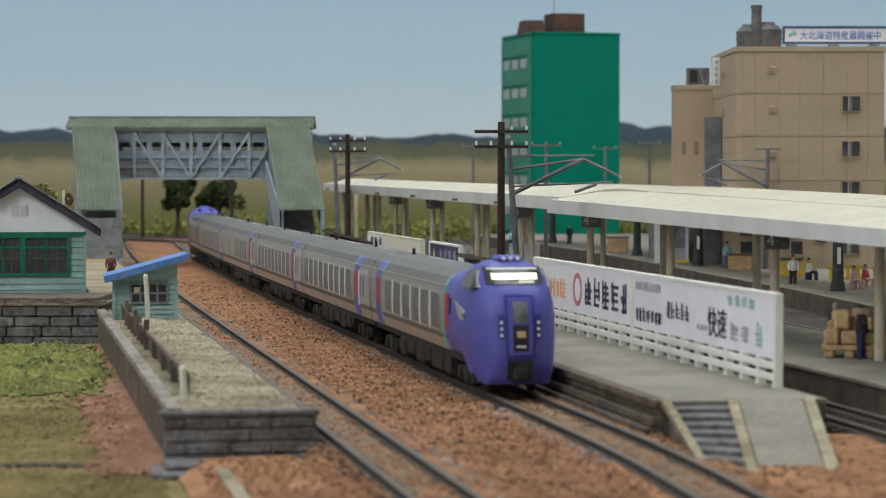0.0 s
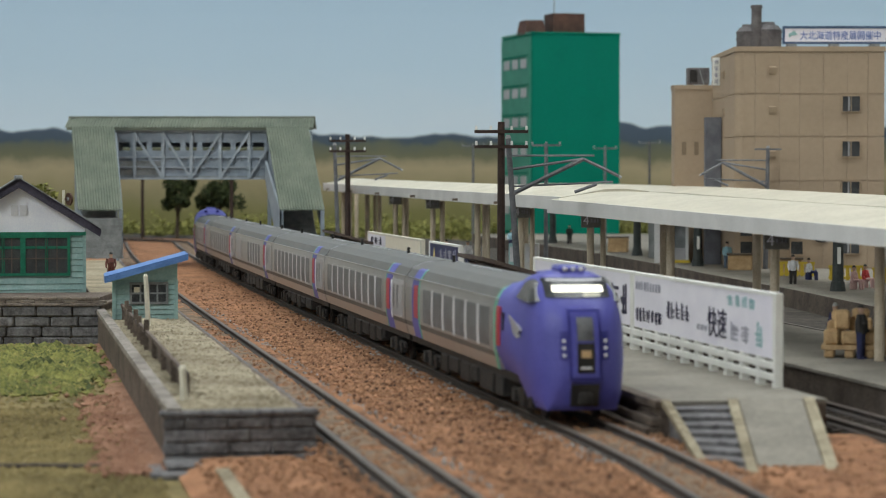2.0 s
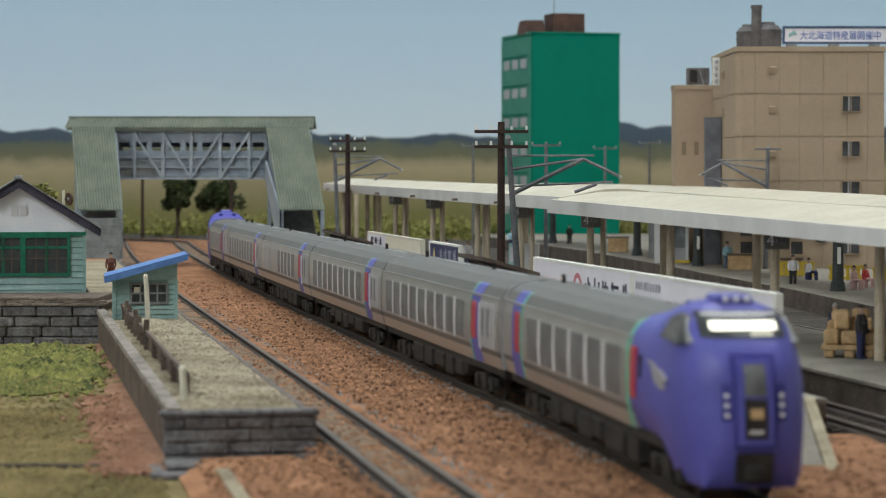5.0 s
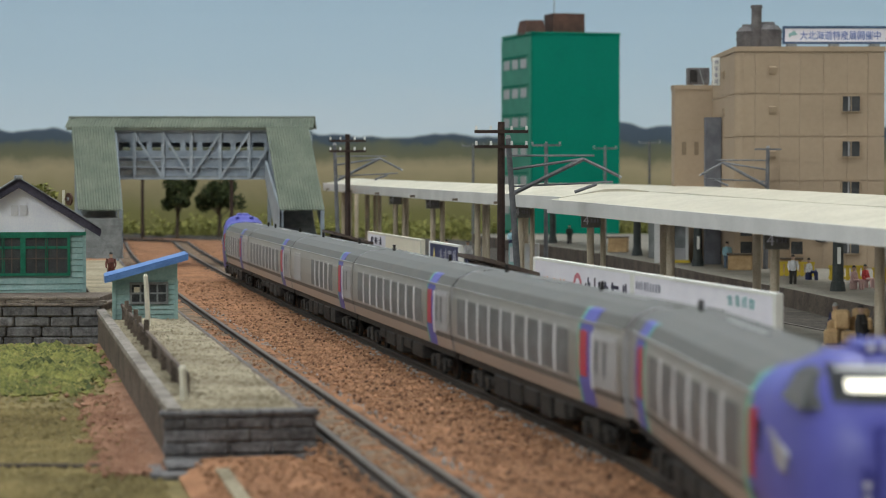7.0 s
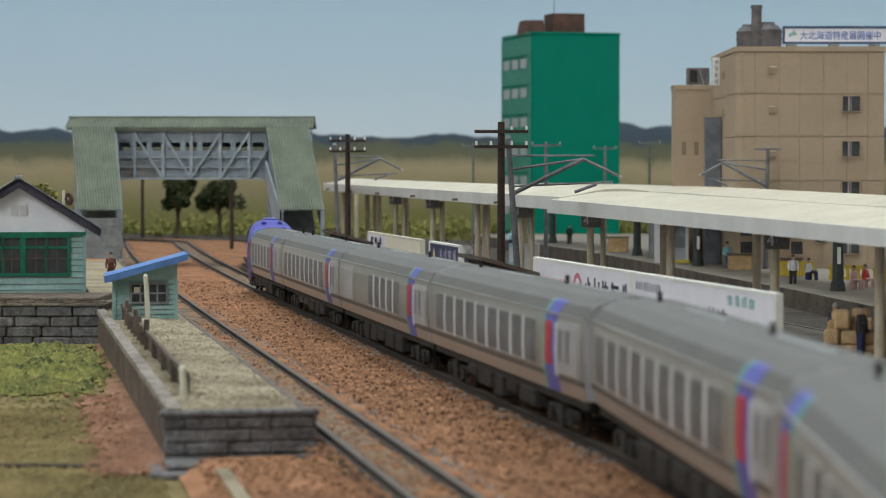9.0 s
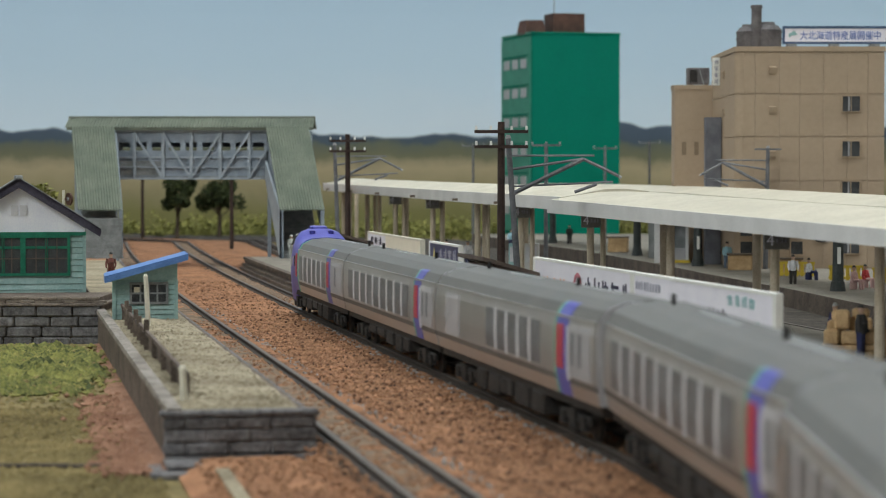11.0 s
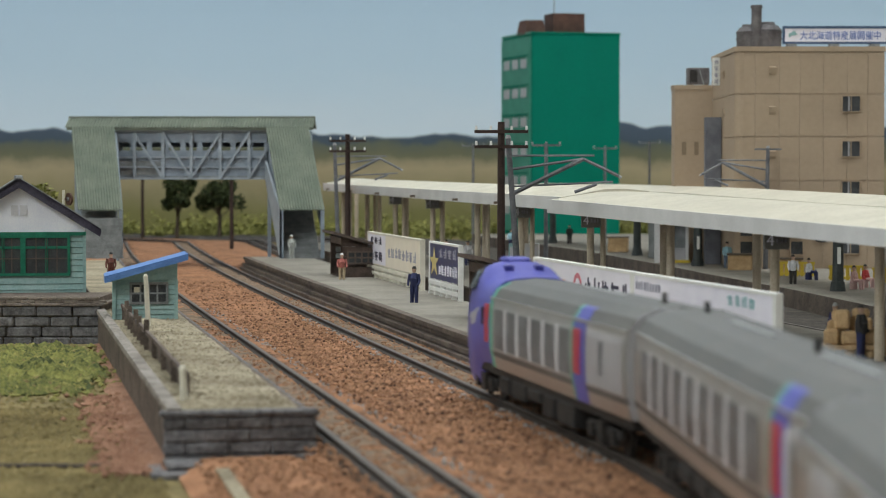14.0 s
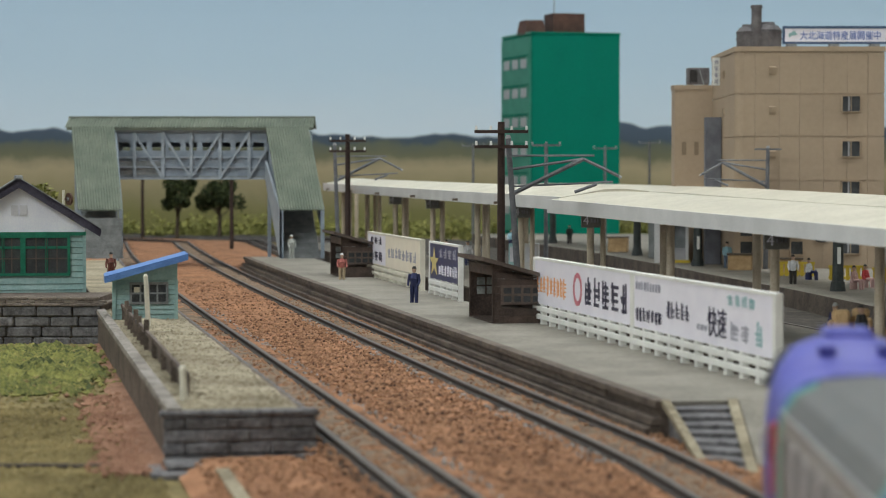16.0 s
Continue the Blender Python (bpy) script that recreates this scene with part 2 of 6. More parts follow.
def backdrop_mat():
    """Painted sky, far hills, woods and fields, by height on the board."""
    m = bpy.data.materials.new("painted_backdrop")
    m.use_nodes = True
    t = m.node_tree
    link = t.links.new
    bsdf = t.nodes["Principled BSDF"]
    co = t.nodes.new("ShaderNodeTexCoord")
    sep = t.nodes.new("ShaderNodeSeparateXYZ")
    link(co.outputs["Object"], sep.inputs[0])
    flat = t.nodes.new("ShaderNodeMapping")
    flat.inputs["Scale"].default_value = (1, 0, 0.25)
    link(co.outputs["Object"], flat.inputs["Vector"])
    ridge = node(t, "ShaderNodeTexNoise", Scale=150 / 26.0, Detail=4.0, Roughness=0.5)
    link(flat.outputs["Vector"], ridge.inputs["Vector"])
    brush = node(t, "ShaderNodeTexNoise", Scale=150 / 4.0, Detail=5.0, Roughness=0.6)
    link(co.outputs["Object"], brush.inputs["Vector"])

    def math_node(op, a, b, c=None):
        n = t.nodes.new("ShaderNodeMath")
        n.operation = op
        for i, v in enumerate((a, b, c)):
            if v is None:
                continue
            if isinstance(v, (int, float)):
                n.inputs[i].default_value = v
            else:
                link(v, n.inputs[i])
        return n.outputs[0]

    h = math_node("MULTIPLY", sep.outputs["Z"], 150.0)
    wob = math_node("SUBTRACT", ridge.outputs["Fac"], 0.5)
    wob2 = math_node("SUBTRACT", brush.outputs["Fac"], 0.5)
    hill_h = math_node("MULTIPLY_ADD", wob, -13.0, h)
    land_h = math_node("MULTIPLY_ADD", wob2, 3.2, h)

    def ramp_of(value, lo, hi, stops):
        rng = t.nodes.new("ShaderNodeMapRange")
        rng.inputs["From Min"].default_value, rng.inputs["From Max"].default_value = lo, hi
        link(value, rng.inputs["Value"])
        r = t.nodes.new("ShaderNodeValToRGB")
        els = r.color_ramp.elements
        while len(els) < len(stops):
            els.new(0.5)
        for e, (p, c) in zip(els, stops):
            e.position, e.color = (p - lo) / (hi - lo), (*c, 1)
        link(rng.outputs["Result"], r.inputs["Fac"])
        return r.outputs["Color"]

    sky = ramp_of(h, 0, 60, [(12.0, (0.50, 0.60, 0.68)), (20.0, (0.42, 0.545, 0.65)), (30.0, (0.36, 0.49, 0.61)), (60.0, (0.24, 0.38, 0.55))])
    land = ramp_of(land_h, -5, 15, [(-1.0, (0.14, 0.142, 0.05)), (2.2, (0.155, 0.15, 0.063)), (4.2, (0.205, 0.184, 0.102)), (7.3, (0.31, 0.262, 0.165)), (8.2, (0.235, 0.21, 0.135)), (8.9, (0.135, 0.135, 0.085)), (10.3, (0.105, 0.118, 0.092)), (10.9, (0.062, 0.085, 0.112)), (12.6, (0.07, 0.095, 0.13))])
    edge = t.nodes.new("ShaderNodeMapRange")
    edge.inputs["From Min"].default_value, edge.inputs["From Max"].default_value = 12.2, 12.5
    link(hill_h, edge.inputs["Value"])
    mix = t.nodes.new("ShaderNodeMix")
    mix.data_type = "RGBA"
    link(edge.outputs["Result"], mix.inputs["Factor"])
    link(land, mix.inputs["A"])
    link(sky, mix.inputs["B"])
    cloud = node(t, "ShaderNodeTexNoise", Scale=150 / 30.0, Detail=4.0, Roughness=0.55)
    wide = t.nodes.new("ShaderNodeMapping")
    wide.inputs["Scale"].default_value = (0.5, 1, 1.6)
    link(co.outputs["Object"], wide.inputs["Vector"])
    link(wide.outputs["Vector"], cloud.inputs["Vector"])
    puff = t.nodes.new("ShaderNodeMapRange")
    puff.inputs["From Min"].default_value, puff.inputs["From Max"].default_value = 0.58, 0.8
    puff.inputs["To Max"].default_value = 0.3
    link(cloud.outputs["Fac"], puff.inputs["Value"])
    high = math_node("MULTIPLY", puff.outputs["Result"], edge.outputs["Result"])
    mix2 = t.nodes.new("ShaderNodeMix")
    mix2.data_type = "RGBA"
    link(high, mix2.inputs["Factor"])
    link(mix.outputs["Result"], mix2.inputs["A"])
    mix2.inputs["B"].default_value = (0.60, 0.62, 0.66, 1)
    link(mix2.outputs["Result"], bsdf.inputs["Base Color"])
    # faint glow added to brighten the painted board, which is no lamp
    link(mix2.outputs["Result"], bsdf.inputs["Emission Color"])
    bsdf.inputs["Emission Strength"].default_value = 0.1
    bsdf.inputs["Roughness"].default_value = 0.9
    bsdf.inputs["Specular IOR Level"].default_value = 0.1
    return m


# ---- mesh helpers (full-size metres) ----
def finish(bm, name, materials, smooth=False):
    bmesh.ops.scale(bm, vec=(U, U, U), verts=bm.verts)
    bmesh.ops.recalc_face_normals(bm, faces=bm.faces)
    me = bpy.data.meshes.new(name)
    bm.to_mesh(me)
    bm.free()
    for m in materials if isinstance(materials, (list, tuple)) else [materials]:
        me.materials.append(m)
    if smooth:
        me.shade_smooth()
        me.set_sharp_from_angle(angle=radians(40))
    return me


def part(name, bm, material, parent=None, label="", at=None, smooth=False):
    me = finish(bm, name, material, smooth)
    ob = new(name, me)
    if parent is not None:
        ob.parent = parent
    if at is not None:
        ob.matrix_basis = at
    return tagged(ob, label)


def share(name, me, parent, at):
    ob = new(name, me)
    ob.parent = parent
    ob.matrix_basis = at
    return ob


def P3(x, y, z, rz=0.0, rx=0.0, ry=0.0):
    return pose(x * U, y * U, z * U, rx, ry, rz)


def thing(name, x, y, z, rz, label, category, group="", kind=""):
    ob = new(name)
    ob.empty_display_size = 0.005
    ob.matrix_basis = P3(x, y, z, rz)
    return tagged(ob, label, category, group, kind)


def box(bm, x0, x1, y0, y1, z0, z1, bev=0.0):
    vs = [bm.verts.new((x, y, z)) for x in (x0, x1) for y in (y0, y1) for z in (z0, z1)]
    fs = [bm.faces.new([vs[i] for i in q]) for q in ((0, 1, 3, 2), (4, 6, 7, 5), (0, 4, 5, 1), (2, 3, 7, 6), (0, 2, 6, 4), (1, 5, 7, 3))]
    if bev:
        es = list({e for f in fs for e in f.edges})
        bmesh.ops.bevel(bm, geom=es, offset=bev, segments=1, affect="EDGES", clamp_overlap=True)
    return bm


def B(*a, bev=0.0):
    return box(bmesh.new(), *a, bev=bev)


def tube(bm, p0, p1, r0, r1=None, seg=8):
    p0, p1 = Vector(p0), Vector(p1)
    r1 = r0 if r1 is None else r1
    q = (p1 - p0).to_track_quat("Z", "Y")
    rings = []
    for p, r in ((p0, r0), (p1, r1)):
        rings.append([bm.verts.new(p + q @ Vector((r * math.cos(a), r * math.sin(a), 0))) for a in (2 * math.pi * i / seg for i in range(seg))])
    for i in range(seg):
        bm.faces.new((rings[0][i], rings[0][(i + 1) % seg], rings[1][(i + 1) % seg], rings[1][i]))
    bm.faces.new(rings[0][::-1])
    bm.faces.new(rings[1])
    return bm


def T(*a, **k):
    return tube(bmesh.new(), *a, **k)


def beam(bm, p0, p1, w, h=None):
    """A square bar from p0 to p1."""
    p0, p1 = Vector(p0), Vector(p1)
    h = w if h is None else h
    d = (p1 - p0).normalized()
    side = d.cross(Vector((0, 0, 1)))
    side = side.normalized() if side.length > 1e-4 else Vector((1, 0, 0))
    up = side.cross(d)
    ring = [[bm.verts.new(p + side * a * w / 2 + up * b * h / 2) for a, b in ((-1, -1), (1, -1), (1, 1), (-1, 1))] for p in (p0, p1)]
    for i in range(4):
        bm.faces.new((ring[0][i], ring[0][(i + 1) % 4], ring[1][(i + 1) % 4], ring[1][i]))
    bm.faces.new(ring[0][::-1])
    bm.faces.new(ring[1])
    return bm


def BM(*a, **k):
    return beam(bmesh.new(), *a, **k)


def prism(bm, pts, axis, a, b):
    """The outline pts, pushed from a to b along the axis: 'x' takes (y, z), 'y' takes (x, z), 'z' takes (x, y)."""
    def place(p, v):
        return (v, *p) if axis == "x" else (p[0], v, p[1]) if axis == "y" else (*p, v)
    lo, hi = [[bm.verts.new(place(p, v)) for p in pts] for v in (a, b)]
    n = len(pts)
    for i in range(n):
        bm.faces.new((lo[i], lo[(i + 1) % n], hi[(i + 1) % n], hi[i]))
    bm.faces.new(lo[::-1])
    bm.faces.new(hi)
    return bm


def PR(*a):
    return prism(bmesh.new(), *a)


# ---- plan: everything follows the main track's centre line ----
def swing(y):
    """The sharper turn to the left at the far end."""
    d = max(0.0, y - 236.0)
    return 0.06 * min(d, 12.0) ** 2 + 1.44 * max(0.0, d - 12.0)


def cx(y, bend=60.0):
    u = (max(y, bend) - 100) / 100
    far = 0.611 * u ** 3 + 0.509 * u ** 2 - 18.635 * u - 3.418
    q = min(max(bend - y, 0.0), 28.0)
    r = min(max(bend - 12.0 - y, 0.0), 18.0)
    e = min(max(bend - 30.0 - y, 0.0), 14.0)
    return far + 0.187 * (q - q * q / 56) - 0.0018 * r * r - 0.0648 * (e - e * e / 28) - swing(y)


def off(y, o):
    """The point beside the centre line at distance y ahead, o metres to the right of it."""
    bend = 60.0 if o > -3 else 60.0 - 3.5 * min(4.0, -3 - o)
    s = cx(y + 0.5, bend) - cx(y - 0.5, bend)
    n = math.hypot(1, s)
    return (cx(y, bend) + o / n, y - o * s / n)


def yaw_at(y, o=0.0):
    a, b = off(y - 1, o), off(y + 1, o)
    return math.degrees(math.atan2(b[1] - a[1], b[0] - a[0]))


def sweep(bm, ys, outline, closed=True):
    """The outline of (offset, height) drawn along the centre line."""
    rings = []
    for y in ys:
        rings.append([bm.verts.new((*off(y, o), z)) for o, z in outline])
    n = len(outline)
    for a, b in zip(rings, rings[1:]):
        for i in range(n if closed else n - 1):
            bm.faces.new((a[i], a[(i + 1) % n], b[(i + 1) % n], b[i]))
    if closed:
        bm.faces.new(rings[0][::-1])
        bm.faces.new(rings[-1])
    return bm


def steps(a, b, d):
    n = max(1, int(round(abs(b - a) / d)))
    return [a + (b - a) * i / n for i in range(n + 1)]


Z_P = 0.7      # platform tops
Z_G = -0.6     # low ground beside the left platform
Z_B = -0.175    # ballast
NEAR = -6.2   # offset of the near track


# ---- setting ----
def structure(name, bm, material, label, category, smooth=False, kind="structure"):
    ob = part(name, bm, material, None, label, smooth=smooth)
    return tagged(ob, "", category, "", kind)


def room():
    x0, x1, y0, y1, z0, z1 = -290, 290, -300, 330, -150, 211
    t = 12
    structure("room_floor", B(x0, x1, y0, y1, z0 - t, z0), M_BOARD, "brown wooden floor of the layout room", "floor")
    structure("ceiling", B(x0, x1, y0, y1, z1, z1 + t), M_ROOM, "off-white plaster ceiling of the layout room", "ceiling")
    for name, b in (("wall_south", (x0 - t, x1 + t, y0 - t, y0, z0 - t, z1 + t)), ("wall_north", (x0 - t, x1 + t, y1, y1 + t, z0 - t, z1 + t)),
                    ("wall_west", (x0 - t, x0, y0, y1, z0 - t, z1 + t)), ("wall_east", (x1, x1 + t, y0, y1, z0 - t, z1 + t))):
        structure(name, B(*b), M_ROOM, "off-white plaster wall of the layout room", "wall")
    # fixtures for the lights above, the added far one included
    for lx, ly, lz, sx, sy, w in CEILING_AND_FILL_LIGHTS:
        e = thing("ceiling_light", lx / U, ly / U, z1, 0, "unseen white ceiling light with flat diffuser, placed to light the layout", "ceiling light", "ceiling lights")
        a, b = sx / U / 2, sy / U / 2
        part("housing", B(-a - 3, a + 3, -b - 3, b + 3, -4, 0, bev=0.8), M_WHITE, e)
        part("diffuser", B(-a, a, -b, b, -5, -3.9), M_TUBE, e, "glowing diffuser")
    e = thing("baseboard_frame", 0, 0, z0, 0, "plain wooden frame carrying the layout", "table")
    part("apron", B(-76, 76, -130, 300, 100, 148), M_BOARD, e)
    for x in (-68, 68):
        for y in (-120, 90, 290):
            part("leg", B(x - 5, x + 5, y - 5, y + 5, 0, 100), M_BOARD, e)


def ground():
    bm = bmesh.new()
    xs, ys = steps(-76, 76, 4), steps(-130, 300, 4)
    vs = {}
    for i, x in enumerate(xs):
        for j, y in enumerate(ys):
            h = 0.04 * noise.noise((x * 0.11, y * 0.11, 0)) + 0.025 * noise.noise((x * 0.4, y * 0.4, 3))
            vs[i, j] = bm.verts.new((x, y, Z_G - 0.05 + h))
    for i in range(len(xs) - 1):
        for j in range(len(ys) - 1):
            bm.faces.new((vs[i, j], vs[i + 1, j], vs[i + 1, j + 1], vs[i, j + 1]))
    structure("ground", bm, M_TURF, "dry tan turf of the layout ground", "ground", smooth=True)
    # the dark joint between two baseboards
    bm = bmesh.new()
    pts = []
    for i in range(60):
        x = -26 + 0.32 * i
        y = 57.9 + 0.10 * noise.noise((i * 0.35, 2, 0)) - 0.004 * i
        w = 0.17 + 0.09 * noise.noise((i * 0.8, 5, 0))
        pts.append([bm.verts.new(p) for p in ((x, y - w, Z_G - 0.1), (x, y - w * 0.7, Z_G + 0.05), (x, y + w * 0.7, Z_G + 0.06), (x, y + w, Z_G - 0.1))])
    for p, q in zip(pts, pts[1:]):
        for i in range(3):
            bm.faces.new((p[i], p[i + 1], q[i + 1], q[i]))
    structure("board_joint", bm, M_SLEEPER, "dark crumbling joint across the turf", "joint")
    # pink bare soil along the wall foot
    bm = bmesh.new()
    rows = []
    for y in steps(58.3, 101, 1.2):
        w = max(0.4, 1.5 + 0.9 * noise.noise((y * 0.35, 0, 5)) + 0.5 * noise.noise((y * 1.7, 0, 9)) - 0.05 * (y - 58))
        rows.append([bm.verts.new((*off(y, o), z)) for o, z in ((-11.0, Z_G + 0.12), (-11.3 - 0.45 * w, Z_G + 0.05), (-11.3 - w, Z_G - 0.2))])
    for r, s in zip(rows, rows[1:]):
        for i in range(2):
            bm.faces.new((r[i], r[i + 1], s[i + 1], s[i]))
    structure("bare_soil", bm, M_PINK, "pinkish bare soil along the platform wall", "soil", smooth=True)


def backdrop():
    bm = bmesh.new()
    n = 30
    lo, hi = [], []
    for i in range(n + 1):
        x = -76 + 152 * i / n
        y = 291 - 0.02 * max(0, abs(x) - 62) ** 2
        lo.append(bm.verts.new((x, y, -2)))
        hi.append(bm.verts.new((x, y, 90)))
    for i in range(n):
        bm.faces.new((lo[i], lo[i + 1], hi[i + 1], hi[i]))
    structure("backdrop", bm, backdrop_mat(), "painted backdrop of pale blue sky, dark hills and fields", "backdrop", smooth=True)


def bed(name, ys, o0, o1, z, material, label, category="ballast", rough=0.05):
    bm = bmesh.new()
    n = max(3, int(abs(o1 - o0) / 0.7))
    rows = []
    for y in ys:
        row = []
        for i in range(n + 1):
            o = o0 + (o1 - o0) * i / n
            x, yy = off(y, o)
            h = rough * (noise.noise((x * 0.9, yy * 0.9, 1)) + 0.6 * noise.noise((x * 2.3, yy * 2.3, 7)))
            if i in (0, n):
                h = -0.25
            row.append(bm.verts.new((x, yy, z + h)))
        rows.append(row)
    for a, b in zip(rows, rows[1:]):
        for i in range(n):
            bm.faces.new((a[i], a[i + 1], b[i + 1], b[i]))
    return structure(name, bm, material, label, category, smooth=True)


def chips(name, count, spots, material, label, rmin, rmax, seed, soft=0.0):
    """Loose stones, one mesh. spots: (y from, y to, offset from, offset to, height)."""
    rnd = random.Random(seed)
    verts, faces = [], []
    base = [(1, 0, 0), (0, 1, 0), (-1, 0, 0), (0, -1, 0), (0, 0, 1), (0, 0, -1)]
    tri = [(0, 1, 4), (1, 2, 4), (2, 3, 4), (3, 0, 4), (1, 0, 5), (2, 1, 5), (3, 2, 5), (0, 3, 5)]
    for _ in range(count):
        ya, yb, oa, ob_, z = rnd.choice(spots)
        y = ya + (yb - ya) * rnd.random() ** 1.5 + rnd.gauss(0, soft)
        o = rnd.uniform(oa, ob_) + rnd.gauss(0, 0.5 * soft)
        x, yy = off(y, o)
        r, a = rnd.uniform(rmin, rmax), rnd.uniform(0, 6.28)
        k = len(verts)
        for bx, by, bz in base:
            j = r * rnd.uniform(0.7, 1.3)
            verts.append(((x + j * (bx * math.cos(a) - by * math.sin(a))) * U, (yy + j * (bx * math.sin(a) + by * math.cos(a))) * U, (z + 0.7 * j * bz) * U))
        faces += [tuple(k + i for i in f) for f in tri]
    me = bpy.data.meshes.new(name)
    me.from_pydata(verts, [], faces)
    me.materials.append(material)
    tagged(new(name, me), label, "stones", "", "stuff")


def track(o, y0, y1, count, label):
    e = thing("railway_track", 0, 0, 0, 0, label, "railway track", "railway tracks", "structure")
    ys = steps(y0, y1, 2.0)
    for s in (-0.69, 0.69):
        c = o + s
        part("rail", sweep(bmesh.new(), ys, [(c - 0.22, -0.26), (c + 0.22, -0.26), (c + 0.20, -0.15), (c + 0.07, -0.12), (c + 0.06, -0.07), (c + 0.1, -0.05), (c + 0.1, -0.004), (c - 0.1, -0.004), (c - 0.1, -0.05), (c - 0.06, -0.07), (c - 0.07, -0.12), (c - 0.20, -0.15)]), M_RAIL, e)
        part("rail_head", sweep(bmesh.new(), ys, [(c - 0.085, -0.006), (c + 0.085, -0.006), (c + 0.075, 0.008), (c - 0.075, 0.008)]), M_RAIL_TOP, e, "worn metal running surface")
    me = finish(B(-1.2, 1.2, -0.13, 0.13, -0.36, -0.182, bev=0.02), "sleeper", M_SLEEPER)
    rest = bmesh.new()
    i, y = 0, y0 + 0.3
    while y < y1:
        x, yy = off(y, o)
        a = yaw_at(y, o) - 90
        if 44 < y and i < count:
            share("sleeper", me, e, P3(x, yy, 0, a))
            i += 1
        else:
            ca, sa = math.cos(radians(a)), math.sin(radians(a))
            vs = [rest.verts.new((x + ca * lx - sa * ly, yy + sa * lx + ca * ly, lz)) for lx in (-1.2, 1.2) for ly in (-0.13, 0.13) for lz in (-0.36, -0.182)]
            for q in ((0, 1, 3, 2), (4, 6, 7, 5), (0, 4, 5, 1), (2, 3, 7, 6), (1, 5, 7, 3)):
                rest.faces.new([vs[k] for k in q])
        y += 0.75
    tagged(part("far_sleepers", rest, M_SLEEPER, e), kind="stuff")


def timber_side(e, ys, o, z0, z1, courses, length, out):
    """Courses of planks on a platform's side. out: which way the side faces (-1 or 1)."""
    hgt = (z1 - z0) / courses
    for k in range(courses):
        y = ys[0] + (k % 2) * length * 0.4
        first = ys[0]
        while first < ys[-1] - 0.1:
            last = min(y + length, ys[-1]) if first > ys[0] or k % 2 == 0 else min(ys[0] + length * 0.6, ys[-1])
            d = (0.62, 0.46, 0.26, 0.06)[k] + 0.02 * ((k * 7 + int(first)) % 3)
            a, b = (o, o + out * d)
            part("plank", sweep(bmesh.new(), steps(first + 0.02, last - 0.02, 3.0), [(a, z0 + k * hgt + 0.02), (b, z0 + k * hgt + 0.03), (b, z0 + (k + 1) * hgt - 0.04), (a, z0 + (k + 1) * hgt - 0.02)]), M_PLANK, e)
            first = last
            y = last


